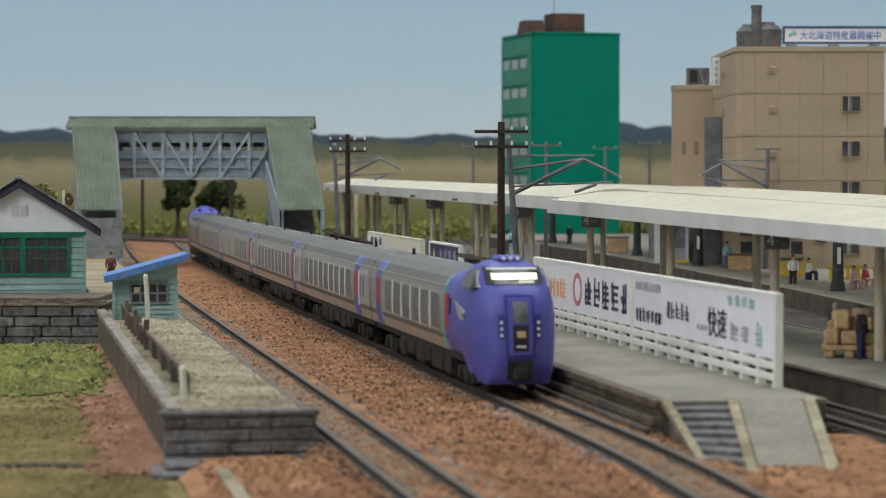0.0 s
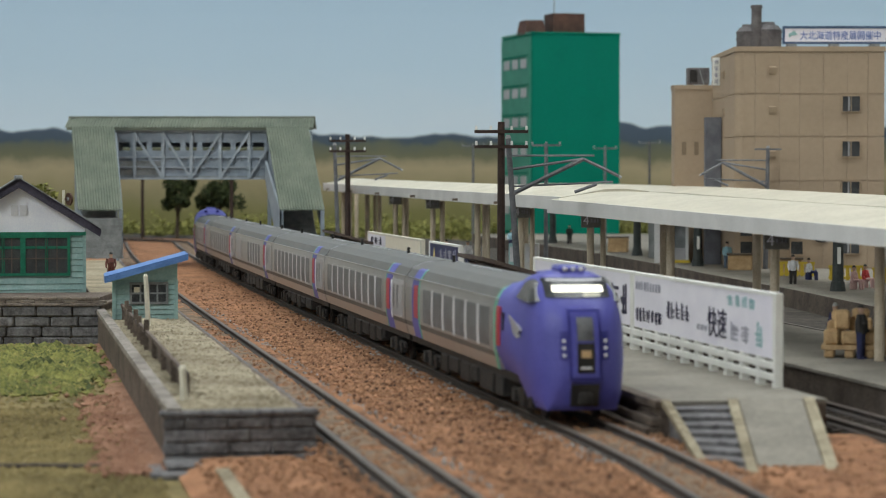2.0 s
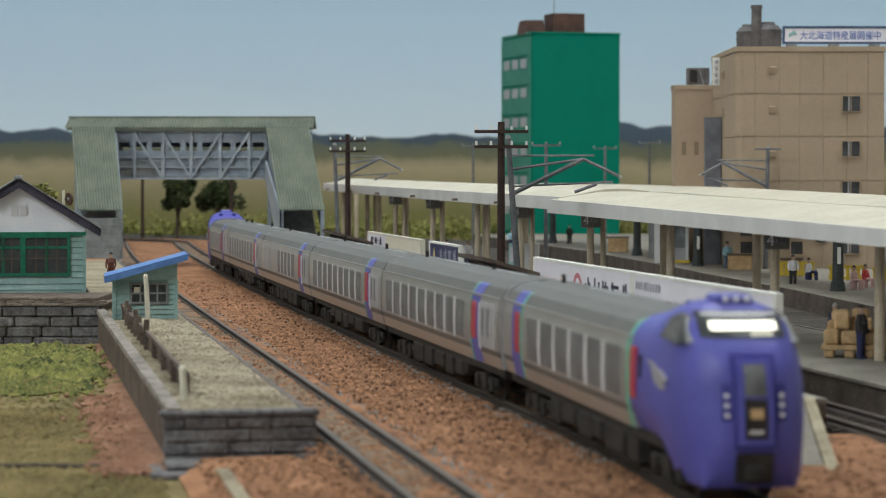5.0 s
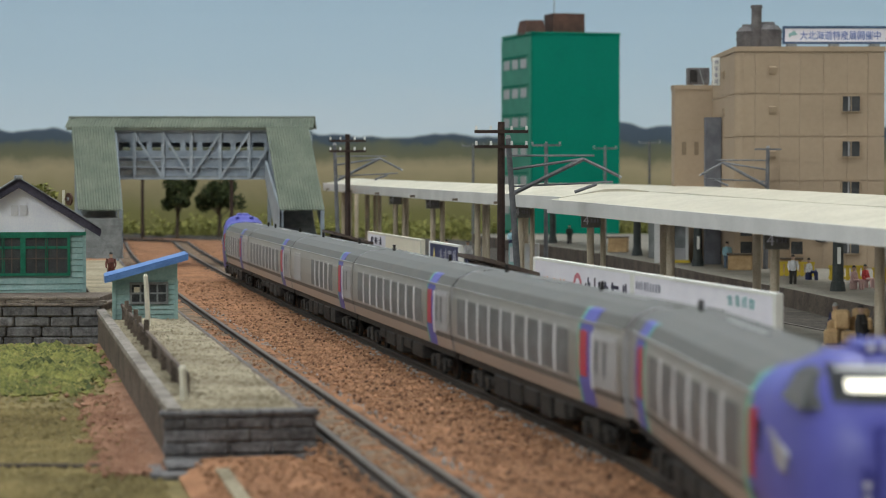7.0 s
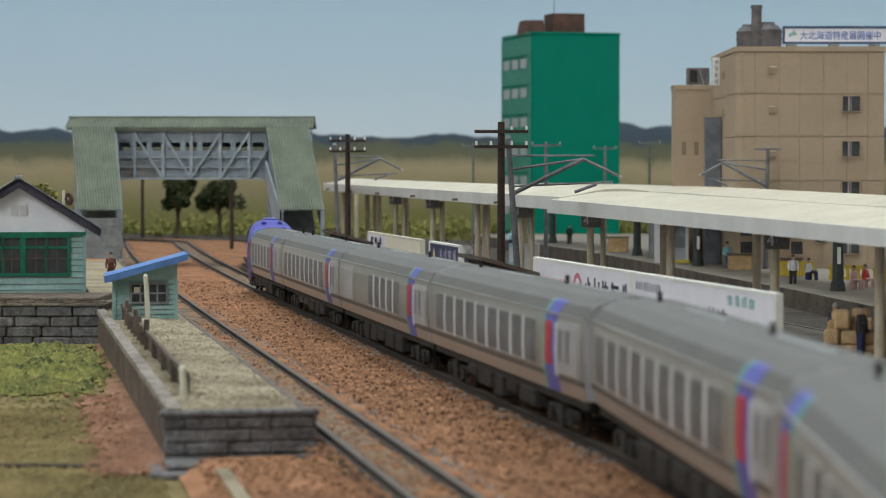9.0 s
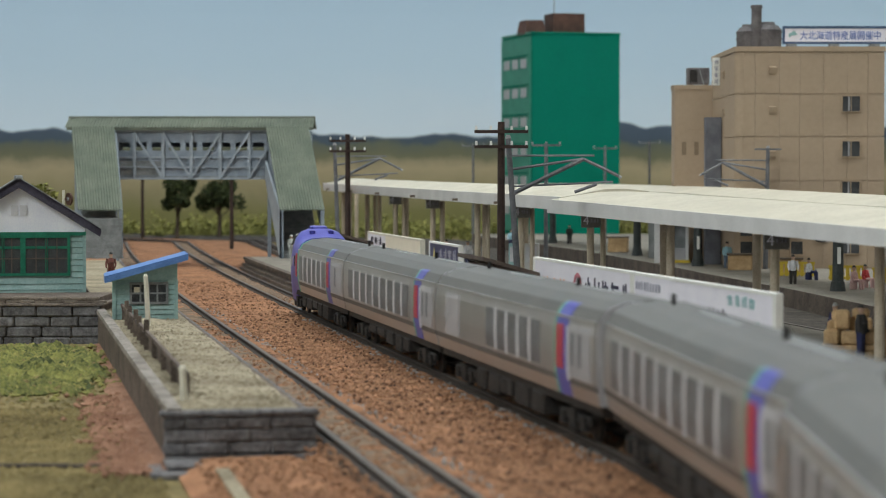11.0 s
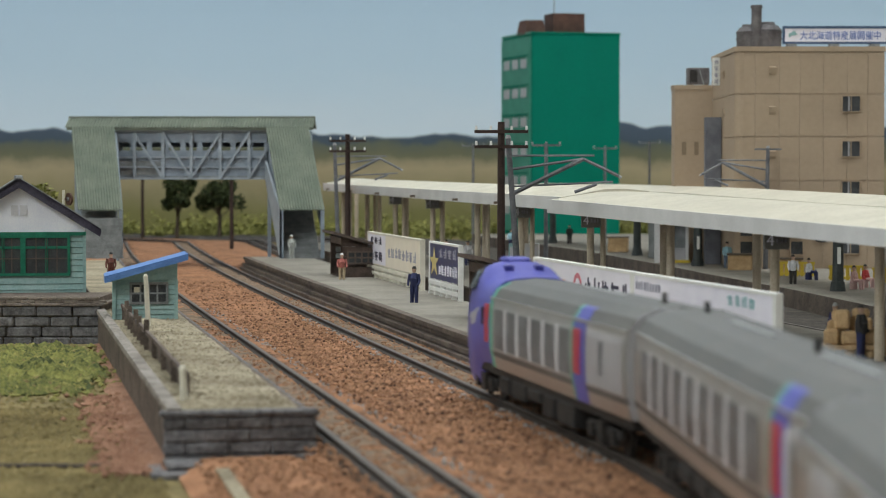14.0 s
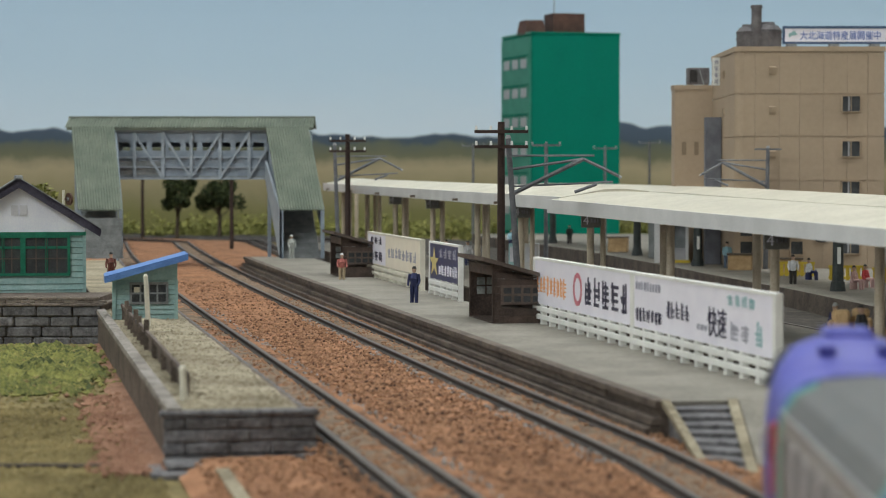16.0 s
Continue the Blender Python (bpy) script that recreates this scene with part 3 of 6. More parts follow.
def platforms():
    # platform 1 between the main track and the boarded fence
    e = thing("platform_1", 0, 0, 0, 0, "grey concrete platform with dark timber side", "platform", "", "structure")
    ys = steps(60.5, 170, 2.0)
    part("core", sweep(bmesh.new(), ys, [(1.75, -0.6), (6.2, -0.6), (6.2, Z_P - 0.1), (1.75, Z_P - 0.1)]), M_BROWNWALL, e)
    part("surface", sweep(bmesh.new(), ys, [(1.74, Z_P - 0.1), (6.22, Z_P - 0.1), (6.22, Z_P), (1.74, Z_P)]), M_CONCRETE, e, "grey concrete surface")
    part("edge", sweep(bmesh.new(), ys, [(1.55, Z_P - 0.16), (1.95, Z_P - 0.16), (1.95, Z_P + 0.02), (1.55, Z_P + 0.02)]), M_PLANK, e, "dark edge beam")
    timber_side(e, ys, 1.75, -0.45, Z_P - 0.16, 4, 9.0, -1)
    # ramp and steps at its near end
    ramp = thing("platform_ramp", 0, 0, 0, 0, "concrete ramp with steps at the platform end", "ramp", "", "structure")
    z_end = -0.30
    tops = [off(60.5, 1.72), off(60.5, 3.5), off(60.5, 5.85)]
    feet = [(6.05, 54.7), (7.0, 53.8), (9.1, 53.7)]

    def on(i, f, k=0.0):
        """A point of edge line i at the fraction f down the slope, k metres to the right."""
        return (tops[i][0] + (feet[i][0] - tops[i][0]) * f + k, tops[i][1] + (feet[i][1] - tops[i][1]) * f)

    def slab(q, za, zb, drop=-0.5):
        bm = bmesh.new()
        zs = (za, za, zb, zb)
        top = [bm.verts.new((*p, z)) for p, z in zip(q, zs)]
        low = [bm.verts.new((*p, z - 0.16 if drop is None else drop)) for p, z in zip(q, zs)]
        bm.faces.new(top)
        bm.faces.new(low[::-1])
        for i in range(4):
            bm.faces.new((top[i], low[i], low[(i + 1) % 4], top[(i + 1) % 4]))
        return bm
    part("slope", slab([on(1, 0, 0.3), on(2, 0, -0.3), on(2, 1, -0.3), on(1, 1, 0.3)], Z_P, z_end), M_CONCRETE, ramp)
    for i, k0, k1 in ((0, 0.0, 0.22), (1, 0.0, 0.26), (2, -0.28, 0.02)):
        part("curb", slab([on(i, 0, k0), on(i, 0, k1), on(i, 1, k1), on(i, 1, k0)], Z_P + 0.05, z_end + 0.06, None), M_SAND, ramp, "pale edge curb")
    n = 8
    for i in range(n):
        za = Z_P - (i + 1) * (Z_P - z_end) / (n + 0.5)
        f0, f1 = i / n, (i + 1) / n
        part("step", slab([on(0, f0, 0.2), on(1, f0, 0.02), on(1, f1, 0.02), on(0, f1, 0.2)], za, za), M_STONE, ramp, "grey stair step")
    # platform 2 with the canopy
    e = thing("platform_2", 0, 0, 0, 0, "grey island platform under a long canopy", "platform", "", "structure")
    ys = steps(52, 205, 3.0)
    part("core", sweep(bmesh.new(), ys, [(9.2, -0.6), (15.3, -0.6), (15.3, Z_P - 0.1), (9.2, Z_P - 0.1)]), M_PLANK, e, "dark platform wall")
    part("surface", sweep(bmesh.new(), ys, [(9.1, Z_P - 0.1), (15.4, Z_P - 0.1), (15.4, Z_P), (9.1, Z_P)]), M_CONCRETE, e)
    # platform 3 in front of the buildings
    e = thing("platform_3", 0, 0, 0, 0, "grey station square platform before the buildings", "platform", "", "structure")
    edge = [(22.0, 70.0), (20.6, 92.0), (19.5, 103.5), (18.0, 121.6), (15.8, 140.6), (14.6, 154.0), (11.0, 185.0), (6.0, 215.0), (3.0, 238.0)]
    bm = bmesh.new()
    for z0, z1 in ((-0.6, Z_P),):
        lo = [bm.verts.new((x, y, z0)) for x, y in edge]
        hi = [bm.verts.new((x, y, z1)) for x, y in edge]
        bk = [bm.verts.new((74, y, z1)) for x, y in edge]
        for i in range(len(edge) - 1):
            bm.faces.new((hi[i], hi[i + 1], bk[i + 1], bk[i]))
            bm.faces.new((lo[i], lo[i + 1], hi[i + 1], hi[i])).material_index = 1
    part("paving", bm, [M_CONCRETE, M_PLANK], e)


def left_platform():
    e = thing("platform_4", 0, 0, 0, 0, "sandy platform held by grey stone walls", "platform", "", "structure")
    ys = steps(59.6, 165, 2.0)
    o0, o1 = -11.1, -7.43
    part("core", sweep(bmesh.new(), ys, [(o0 + 0.3, -0.9), (o1 - 0.1, -0.9), (o1 - 0.1, Z_P - 0.06), (o0 + 0.3, Z_P - 0.06)]), M_BROWNWALL, e)
    bm = bmesh.new()
    rows = []
    for y in steps(59.75, 165, 0.8):
        rows.append([bm.verts.new((*off(y, o0 + 0.3 + (o1 - o0 - 0.3) * i / 8), Z_P + 0.03 * noise.noise((y, i * 1.3, 4)) - (0.12 if i == 8 else 0))) for i in range(9)])
    for a, b in zip(rows, rows[1:]):
        for i in range(8):
            bm.faces.new((a[i], a[i + 1], b[i + 1], b[i]))
    part("surface", bm, M_SAND, e, "sandy gravel surface", smooth=True)
    part("side_wall", sweep(bmesh.new(), ys, [(o1 - 0.1, -0.4), (o1, -0.4), (o1, Z_P - 0.08), (o1 - 0.1, Z_P - 0.08)]), M_STONE, e)
    # concrete path beside the station house, up to the footbridge
    part("path", sweep(bmesh.new(), steps(103.5, 167, 3.0), [(-16.6, -0.9), (-11.0, -0.9), (-11.0, Z_P + 0.05), (-16.6, Z_P + 0.05)]), M_CONCRETE, e, "pale concrete path")
    # outer wall with coping
    part("outer_wall", sweep(bmesh.new(), steps(59.6, 103, 2.0), [(o0 + 0.02, -0.9), (o0 + 0.35, -0.9), (o0 + 0.35, Z_P), (o0 + 0.02, Z_P)]), M_BROWNWALL, e, "brown mortar wall")
    y = 59.55
    while y < 103:
        part("coping_stone", sweep(bmesh.new(), steps(y + 0.03, y + 3.0, 1.5), [(o0 - 0.04, Z_P), (o0 + 0.36, Z_P), (o0 + 0.34, Z_P + 0.15), (o0 - 0.02, Z_P + 0.15)]), M_COPING, e, "pale coping stone")
        y += 3.0
    # end wall of ashlar courses
    ax, ay = off(59.6, o0 - 0.1)
    bx, by = off(59.6, o1)
    L = math.hypot(bx - ax, by - ay)
    a = math.degrees(math.atan2(by - ay, bx - ax))
    end = new("end_wall")
    end.parent = e
    end.matrix_basis = P3(ax, ay, 0, a)
    rnd = random.Random(5)
    for k in range(4):
        z0 = -0.62 + k * 0.31
        x = -0.02 if k % 2 else 0.0
        i = 0
        while x < L - 0.05:
            w = min(1.05 if (i or k % 2 == 0) else 0.55, L - x)
            part("stone_block", B(x + 0.004, x + w - 0.004, -0.13 - 0.05 * rnd.random(), 0.12, z0 + 0.015, z0 + 0.30, bev=0.045), M_STONE, end)
            x += w
            i += 1
    part("cap_stone", B(-0.1, L + 0.05, -0.18, 0.3, 0.62, 0.78, bev=0.04), M_STONE, end)
    part("mortar", B(0.02, L - 0.02, -0.09, 0.1, -0.9, 0.64), M_STONE, end)
    foot = thing("stone_footing", ax + 0.1, ay - 1.5, Z_G - 0.12, a, "low grey stone footing at the wall corner", "stone footing", "", "structure")
    part("slab", B(-0.25, 1.45, -0.6, 1.4, 0, 0.22, bev=0.05), M_STONE, foot)
    part("slab", B(0.15, 1.35, -0.1, 1.5, 0.22, 0.36, bev=0.05), M_STONE, foot)
    curb = thing("stone_edging", 0, 0, 0, 0, "pale stone edging in the soil", "curb", "", "structure")
    part("beam", BM((-5.15, 54.6, -0.4), (-3.6, 46.0, -0.4), 0.32, 0.3), M_SAND, curb)


# ---- the train ----
PROFILE_Y = [1.24, 1.36, 1.38, 1.37, 1.32, 1.12, 0.70]
PROFILE_Z = [1.08, 1.62, 2.10, 2.75, 3.05, 3.35, 3.55]


def side_y(z):
    return float(np.interp(z, PROFILE_Z, PROFILE_Y))


def shell(bm, x0, x1, z0, z1, grow, sides=(-1, 1), inset=0.05):
    """A thin panel that follows the car's side from z0 to z1."""
    zs = sorted({z0, z1, *[z for z in PROFILE_Z if z0 < z < z1]})
    for s in sides:
        inner = [[bm.verts.new((x, s * (side_y(z) - inset), z)) for z in zs] for x in (x0, x1)]
        outer = [[bm.verts.new((x, s * (side_y(z) + grow), z)) for z in zs] for x in (x0, x1)]
        n = len(zs)
        for i in range(n - 1):
            bm.faces.new((outer[0][i], outer[1][i], outer[1][i + 1], outer[0][i + 1]))
        for g in (0, 1):
            for i in range(n - 1):
                bm.faces.new((inner[g][i], inner[g][i + 1], outer[g][i + 1], outer[g][i]))
        for i in (0, n - 1):
            bm.faces.new((inner[0][i], inner[1][i], outer[1][i], outer[0][i]))
    return bm


def SH(*a, **k):
    return shell(bmesh.new(), *a, **k)


def half_loop(zlo, zhi):
    zs = [z for z in PROFILE_Z if zlo <= z <= zhi]
    return [(side_y(z), z) for z in zs]


def car_shell(car, x0, x1):
    lower = half_loop(1.08, 3.05)
    loop = [(-y, z) for y, z in lower] + lower[::-1]
    part("body", PR(loop, "x", x0, x1), M_SILVER, car, "silver body side")
    up = half_loop(3.05, 3.55)
    roof = [(-y, z) for y, z in up] + [(0.0, 3.62)] + up[::-1]
    part("roof", PR(roof, "x", x0, x1), M_ROOFGREY, car, "grey roof")
    for s in (-1, 1):
        part("gutter", B(x0, x1, s * 1.31 - 0.03, s * 1.31 + 0.03, 3.03, 3.09), M_SILVER, car)
    part("belt", SH(x0, x1, 1.42, 1.58, 0.006), M_ROOFGREY, car, "dark grey belt line")


def bogie(car, x):
    b = new("bogie")
    b.parent = car
    b.matrix_basis = P3(x, 0, 0)
    for s in (-1, 1):
        bm = B(-1.6, 1.6, s * 0.98 - 0.07, s * 0.98 + 0.07, 0.42, 0.66, bev=0.05)
        for w in (-1.05, 1.05):
            box(bm, w - 0.2, w + 0.2, s * 1.02 - 0.1, s * 1.02 + 0.1, 0.28, 0.62)
        box(bm, -0.3, 0.3, s * 1.02 - 0.1, s * 1.02 + 0.12, 0.25, 0.75)
        part("side_frame", bm, M_UNDER, b)
    part("bolster", B(-0.3, 0.3, -0.9, 0.9, 0.5, 0.95), M_UNDER, b)
    for w in (-1.05, 1.05):
        bm = bmesh.new()
        for s in (-1, 1):
            tube(bm, (w, s * 0.62, 0.43), (w, s * 0.75, 0.43), 0.43, seg=16)
        tube(bm, (w, -0.75, 0.43), (w, 0.75, 0.43), 0.09)
        part("wheelset", bm, M_UNDER, b)


def underfloor(car, x0, x1, seed):
    rnd = random.Random(seed)
    part("underframe", B(x0, x1, -1.15, 1.15, 0.85, 1.09), M_UNDER, car)
    for x in (-7.0, 7.0):
        bogie(car, x)
    x = -4.6
    while x < 4.6:
        w = rnd.uniform(1.0, 2.0)
        part("equipment_box", B(x, min(x + w, 4.9), -1.2, 1.2, rnd.choice((0.28, 0.4, 0.55)), 0.88, bev=0.05), M_UNDER, car)
        x += w + rnd.uniform(0.2, 0.55)


def windows(car, x0, pitch, n, w=1.18):
    part("window_band", SH(x0 - 0.12, x0 + pitch * (n - 1) + w + 0.12, 1.60, 2.86, 0.008), M_SILVER, car)
    for i in range(n):
        part("window", SH(x0 + i * pitch, x0 + i * pitch + w, 1.68, 2.79, 0.014), M_TRAINGLASS, car, "dark tinted window")
    for i in range(n - 1):
        a = x0 + i * pitch + w
        part("window_post", SH(a + 0.06, x0 + (i + 1) * pitch - 0.06, 1.64, 2.82, 0.022), M_POST, car, "pale post between windows")


def door_band(car, x, d):
    """The blue door zone with a red door; d: which way the green edge faces."""
    part("door_zone", SH(x - 0.6, x + 0.6, 1.09, 3.4, 0.012), M_BLUE, car, "violet-blue stripe")
    a = x + d * 0.69
    part("edge_stripe", SH(a - 0.1, a + 0.1, 1.09, 3.4, 0.014), M_LIME, car, "thin green stripe")
    a = x + d * 0.2
    part("door", SH(a - 0.36, a + 0.36, 1.76, 2.86, 0.03), M_RED, car, "red door")


def gangway(car, x, d):
    part("end_ring", PR([(-1.2, 1.1), (-1.3, 1.7), (-1.33, 2.8), (-1.25, 3.1), (-1.05, 3.4), (-0.6, 3.58), (0.6, 3.58), (1.05, 3.4), (1.25, 3.1), (1.33, 2.8), (1.3, 1.7), (1.2, 1.1)], "x", x, x + d * 0.06), M_MIDGREY, car, "pale end frame")
    part("bellows", B(min(x, x + d * 0.2), max(x, x + d * 0.2), -0.8, 0.8, 1.1, 3.3), M_UNDER, car)


def roof_gear(car, xs, white):
    for x in xs:
        part("antenna", B(x - 0.05, x + 0.05, -0.05, 0.05, 3.58, 3.85), M_UNDER, car)
    for x in white:
        part("cable_duct", B(x - 2.2, x + 2.2, -0.06, 0.06, 3.6, 3.64), M_SILVER, car)


def middle_car(seed, first, n, pitch, blank):
    car = thing("train_car", 0, 0, 0, 0, "silver express railcar with grey roof and red door in blue stripe", "train car", "train cars")
    car_shell(car, -10.3, 10.3)
    underfloor(car, -10.2, 10.2, seed)
    windows(car, first, pitch, n, pitch - 0.34)
    door_band(car, 7.05, -1)
    part("end_panel", SH(7.6, 9.9, 1.62, 2.9, 0.012), M_VESTIBULE, car, "pale grey vestibule panel")
    part("slot_window", SH(8.0, 8.25, 1.9, 2.7, 0.022), M_TRAINGLASS, car)
    part("slot_window", SH(8.75, 9.0, 1.9, 2.7, 0.022), M_TRAINGLASS, car)
    part("grab_rail", SH(7.68, 7.76, 1.5, 2.85, 0.05), M_LIGHTGREY, car, "pale grab rail beside the door")
    if blank:
        part("blank_panel", SH(-8.6, -6.4, 1.62, 2.9, 0.02), M_MIDGREY, car, "pale grey closed panel")
    gangway(car, 10.3, 1)
    gangway(car, -10.3, -1)
    roof_gear(car, (-8.5, 3.2), (-3.0, 5.6))
    return car


def front_x(y, z):
    return float(np.interp(z, [0.15, 1.0, 1.8, 2.6, 3.0, 3.55, 3.98], [9.62, 9.76, 9.74, 9.60, 9.40, 8.82, 8.3])) - 0.62 * (abs(y) / 1.2) ** 3


def cab_outline(w, zb, zt):
    half = [(0.80 * w, zb), (0.93 * w, zb + 0.4), (w, max(1.7, zb + 0.6)), (w, 2.4), (0.975 * w, 2.85)]
    for fy, fz in ((0.93, 0.35), (0.84, 0.62), (0.66, 0.85), (0.38, 0.97)):
        half.append((fy * w, 2.85 + (zt - 2.85) * fz))
    return [(-y, z) for y, z in half] + [(0.0, zt)] + half[::-1]


def cab(car):
    bm = bmesh.new()
    rings = []
    for x, w, zb, zt in ((4.9, 1.392, 1.07, 3.63), (5.6, 1.392, 1.07, 3.64), (6.1, 1.392, 1.05, 3.66), (6.55, 1.39, 1.0, 3.82), (6.9, 1.37, 0.92, 3.96), (7.3, 1.345, 0.66, 4.02), (7.75, 1.30, 0.36, 4.02)):
        rings.append([bm.verts.new((x, y, z)) for y, z in cab_outline(w, zb, zt)])
    edge = cab_outline(1.18, 0.34, 3.99)
    rings.append([bm.verts.new((front_x(y, z), y, z)) for y, z in edge])
    for k in (0.8, 0.6, 0.4, 0.2):
        rings.append([bm.verts.new((front_x(y * k, 2.0 + (z - 2.0) * k), y * k, 2.0 + (z - 2.0) * k)) for y, z in edge])
    n = len(edge)
    for a, b in zip(rings, rings[1:]):
        for i in range(n):
            bm.faces.new((a[i], a[(i + 1) % n], b[(i + 1) % n], b[i]))
    tip = bm.verts.new((front_x(0, 2.0), 0, 2.0))
    for i in range(n):
        bm.faces.new((rings[-1][i], rings[-1][(i + 1) % n], tip))
    bm.faces.new(rings[0][::-1])
    part("cab", bm, M_BLUE, car, "violet-blue raised driver's cab", smooth=True)

    def patch(name, y0, y1, z0, z1, grow, material, label="", parent=car, nu=10, nv=6):
        bm = bmesh.new()
        grid = [[bm.verts.new((front_x(y, z) + grow, y, z)) for z in np.linspace(z0, z1, nv)] for y in np.linspace(y0, y1, nu)]
        back = [[bm.verts.new((v.co.x - 0.1 - grow, v.co.y, v.co.z)) for v in row] for row in grid]
        for g in (grid, back):
            for i in range(nu - 1):
                for j in range(nv - 1):
                    bm.faces.new((g[i][j], g[i + 1][j], g[i + 1][j + 1], g[i][j + 1]))
        rim = [(i, 0) for i in range(nu)] + [(nu - 1, j) for j in range(1, nv)] + [(i, nv - 1) for i in range(nu - 2, -1, -1)] + [(0, j) for j in range(nv - 2, 0, -1)]
        for (a, b), (c, d) in zip(rim, rim[1:] + rim[:1]):
            bm.faces.new((grid[a][b], grid[c][d], back[c][d], back[a][b]))
        return part(name, bm, material, parent, label, smooth=True)
    shield = patch("windshield", -0.88, 0.88, 3.31, 3.82, 0.03, M_GLASS, "dark wrap-around windshield")
    patch("light_strip", -0.68, 0.70, 3.46, 3.62, 0.06, M_LAMPWHITE, "glowing white light strip", shield)
    patch("sun_visor", -0.78, 0.78, 3.74, 3.79, 0.055, M_LIGHTGREY, "", shield)
    patch("reflector", 0.1, 0.58, 3.34, 3.43, 0.05, M_CREAMWHITE, "", shield)
    for s in (-1, 1):
        bm = bmesh.new()
        pts = [(7.35, 3.24), (8.5, 3.16), (8.8, 3.20), (8.25, 3.68), (7.85, 3.76), (7.5, 3.66)]
        ws = [1.33, 1.26, 1.13, 1.04, 1.03, 1.12]
        a = [bm.verts.new((x, s * (w + 0.02), z)) for (x, z), w in zip(pts, ws)]
        b = [bm.verts.new((x, s * (w - 0.15), z)) for (x, z), w in zip(pts, ws)]
        bm.faces.new(a)
        bm.faces.new(b[::-1])
        for i in range(6):
            bm.faces.new((a[i], a[(i + 1) % 6], b[(i + 1) % 6], b[i]))
        part("side_window", bm, M_GLASS, car, "dark cab side window")
        part("emblem", emblem_shape(s), M_MIDGREY, car, "pale emblem on the cab side")
        part("cab_door_window", B(5.75, 5.95, s * 1.39 - 0.02, s * 1.39 + 0.02, 2.25, 2.75), M_UNDER, car)
        for z in (1.82, 2.01, 2.20):
            x = front_x(0.56, z)
            part("lamp", T((x - 0.1, s * 0.56, z), (x + 0.035, s * 0.56, z), 0.052, seg=10), M_LAMPOFF, car, "small round head lamp")
        patch("lamp_panel", s * 0.46, s * 0.66, 1.7, 2.45, 0.012, M_BLUEDARK)
    door = patch("gangway_door", -0.44, 0.44, 1.16, 3.02, 0.05, M_BLUEDARK, "gangway door in the nose")
    patch("door_skin", -0.36, 0.36, 1.24, 2.94, 0.075, M_BLUE, "", door)
    patch("door_window", -0.22, 0.22, 2.20, 2.82, 0.095, M_TRAINGLASS, "", door)
    patch("display", -0.23, 0.23, 1.36, 2.14, 0.095, M_UNDER, "dark name display", door)
    patch("display_picture", -0.13, 0.14, 1.76, 1.95, 0.11, M_CRATE, "", door)
    patch("display_bar", -0.15, 0.15, 1.46, 1.53, 0.11, M_LIGHTGREY, "", door)
    patch("coupler_pocket", -0.38, 0.38, 0.46, 1.06, 0.02, M_UNDER, "dark coupler pocket")
    part("coupler", B(9.5, 9.85, -0.2, 0.2, 0.5, 0.85, bev=0.06), M_UNDER, car)
    # dark blue boxes stand for the two dark notches behind the hood
    for y in (-0.45, 0.45):
        part("roof_vent", B(6.45, 6.85, y - 0.13, y + 0.13, 3.66, 3.93, bev=0.03), M_BLUEDARK, car, "dark blue box drawn for a notch in the hood")
    hood = part("lamp_hood", B(7.3, 8.3, -0.38, 0.38, 3.96, 4.13, bev=0.07), M_BLUE, car)
    for y in (-0.22, 0.0, 0.22):
        part("roof_lamp", T((8.25, y, 4.05), (8.35, y, 4.05), 0.062, seg=10), M_LAMPOFF, hood)


def emblem_shape(s):
    bm = bmesh.new()
    a, b = sorted((s * 1.30, s * 1.372))
    for x, z, w, h in ((7.1, 2.45, 1.5, 0.26), (6.8, 2.6, 0.8, 0.14), (7.3, 2.27, 0.8, 0.18)):
        prism(bm, [(x + w / 2 * math.cos(i * math.pi / 6), z + h / 2 * math.sin(i * math.pi / 6) - 0.08 * math.cos(i * math.pi / 6)) for i in range(12)], "y", a, b)
    return bm


def cab_car(seed, label, door, first, pitch):
    car = thing("train_car", 0, 0, 0, 0, label, "train car", "train cars")
    car_shell(car, -10.3, 4.95)
    underfloor(car, -10.2, 7.2, seed)
    windows(car, first, pitch, 6, pitch - 0.38)
    door_band(car, door, 1)
    if door > -7:
        part("end_panel", SH(-9.9, door - 0.7, 1.62, 2.9, 0.012), M_VESTIBULE, car, "pale grey vestibule panel")
        part("slot_window", SH(-8.2, -7.9, 1.9, 2.7, 0.022), M_TRAINGLASS, car)
    part("edge_stripe", SH(4.55, 4.85, 1.09, 3.5, 0.014), M_LIME, car, "thin green stripe")
    part("door", SH(4.98, 5.50, 1.78, 2.88, 0.04), M_RED, car, "red door")
    gangway(car, -10.3, -1)
    roof_gear(car, (-8.6,), (-3.0,))
    cab(car)
    return car


def arc_table():
    ys = np.arange(300, -260, -0.25)
    xs = np.array([cx(y) for y in ys])
    s = np.concatenate([[0], np.cumsum(np.hypot(np.diff(xs), np.diff(ys)))])
    s -= np.interp(66.0, ys[::-1], s[::-1])
    return s, xs, ys


ARC = arc_table()
PITCH = 20.85


def nose_at(t):
    """How far along the line the leading end is after t seconds."""
    d = min(1.0, max(0.0, (t - 13.5) / 1.2))
    return (-2.7371931e-05) * t ** 6 + (0.0010098941) * t ** 5 + (-0.012611323) * t ** 4 + (0.07679473) * t ** 3 + (0.036626029) * t ** 2 + (3.6415261) * t ** 1 + (-2.77) * t ** 0 - 1.2 * d * d * (3 - 2 * d)


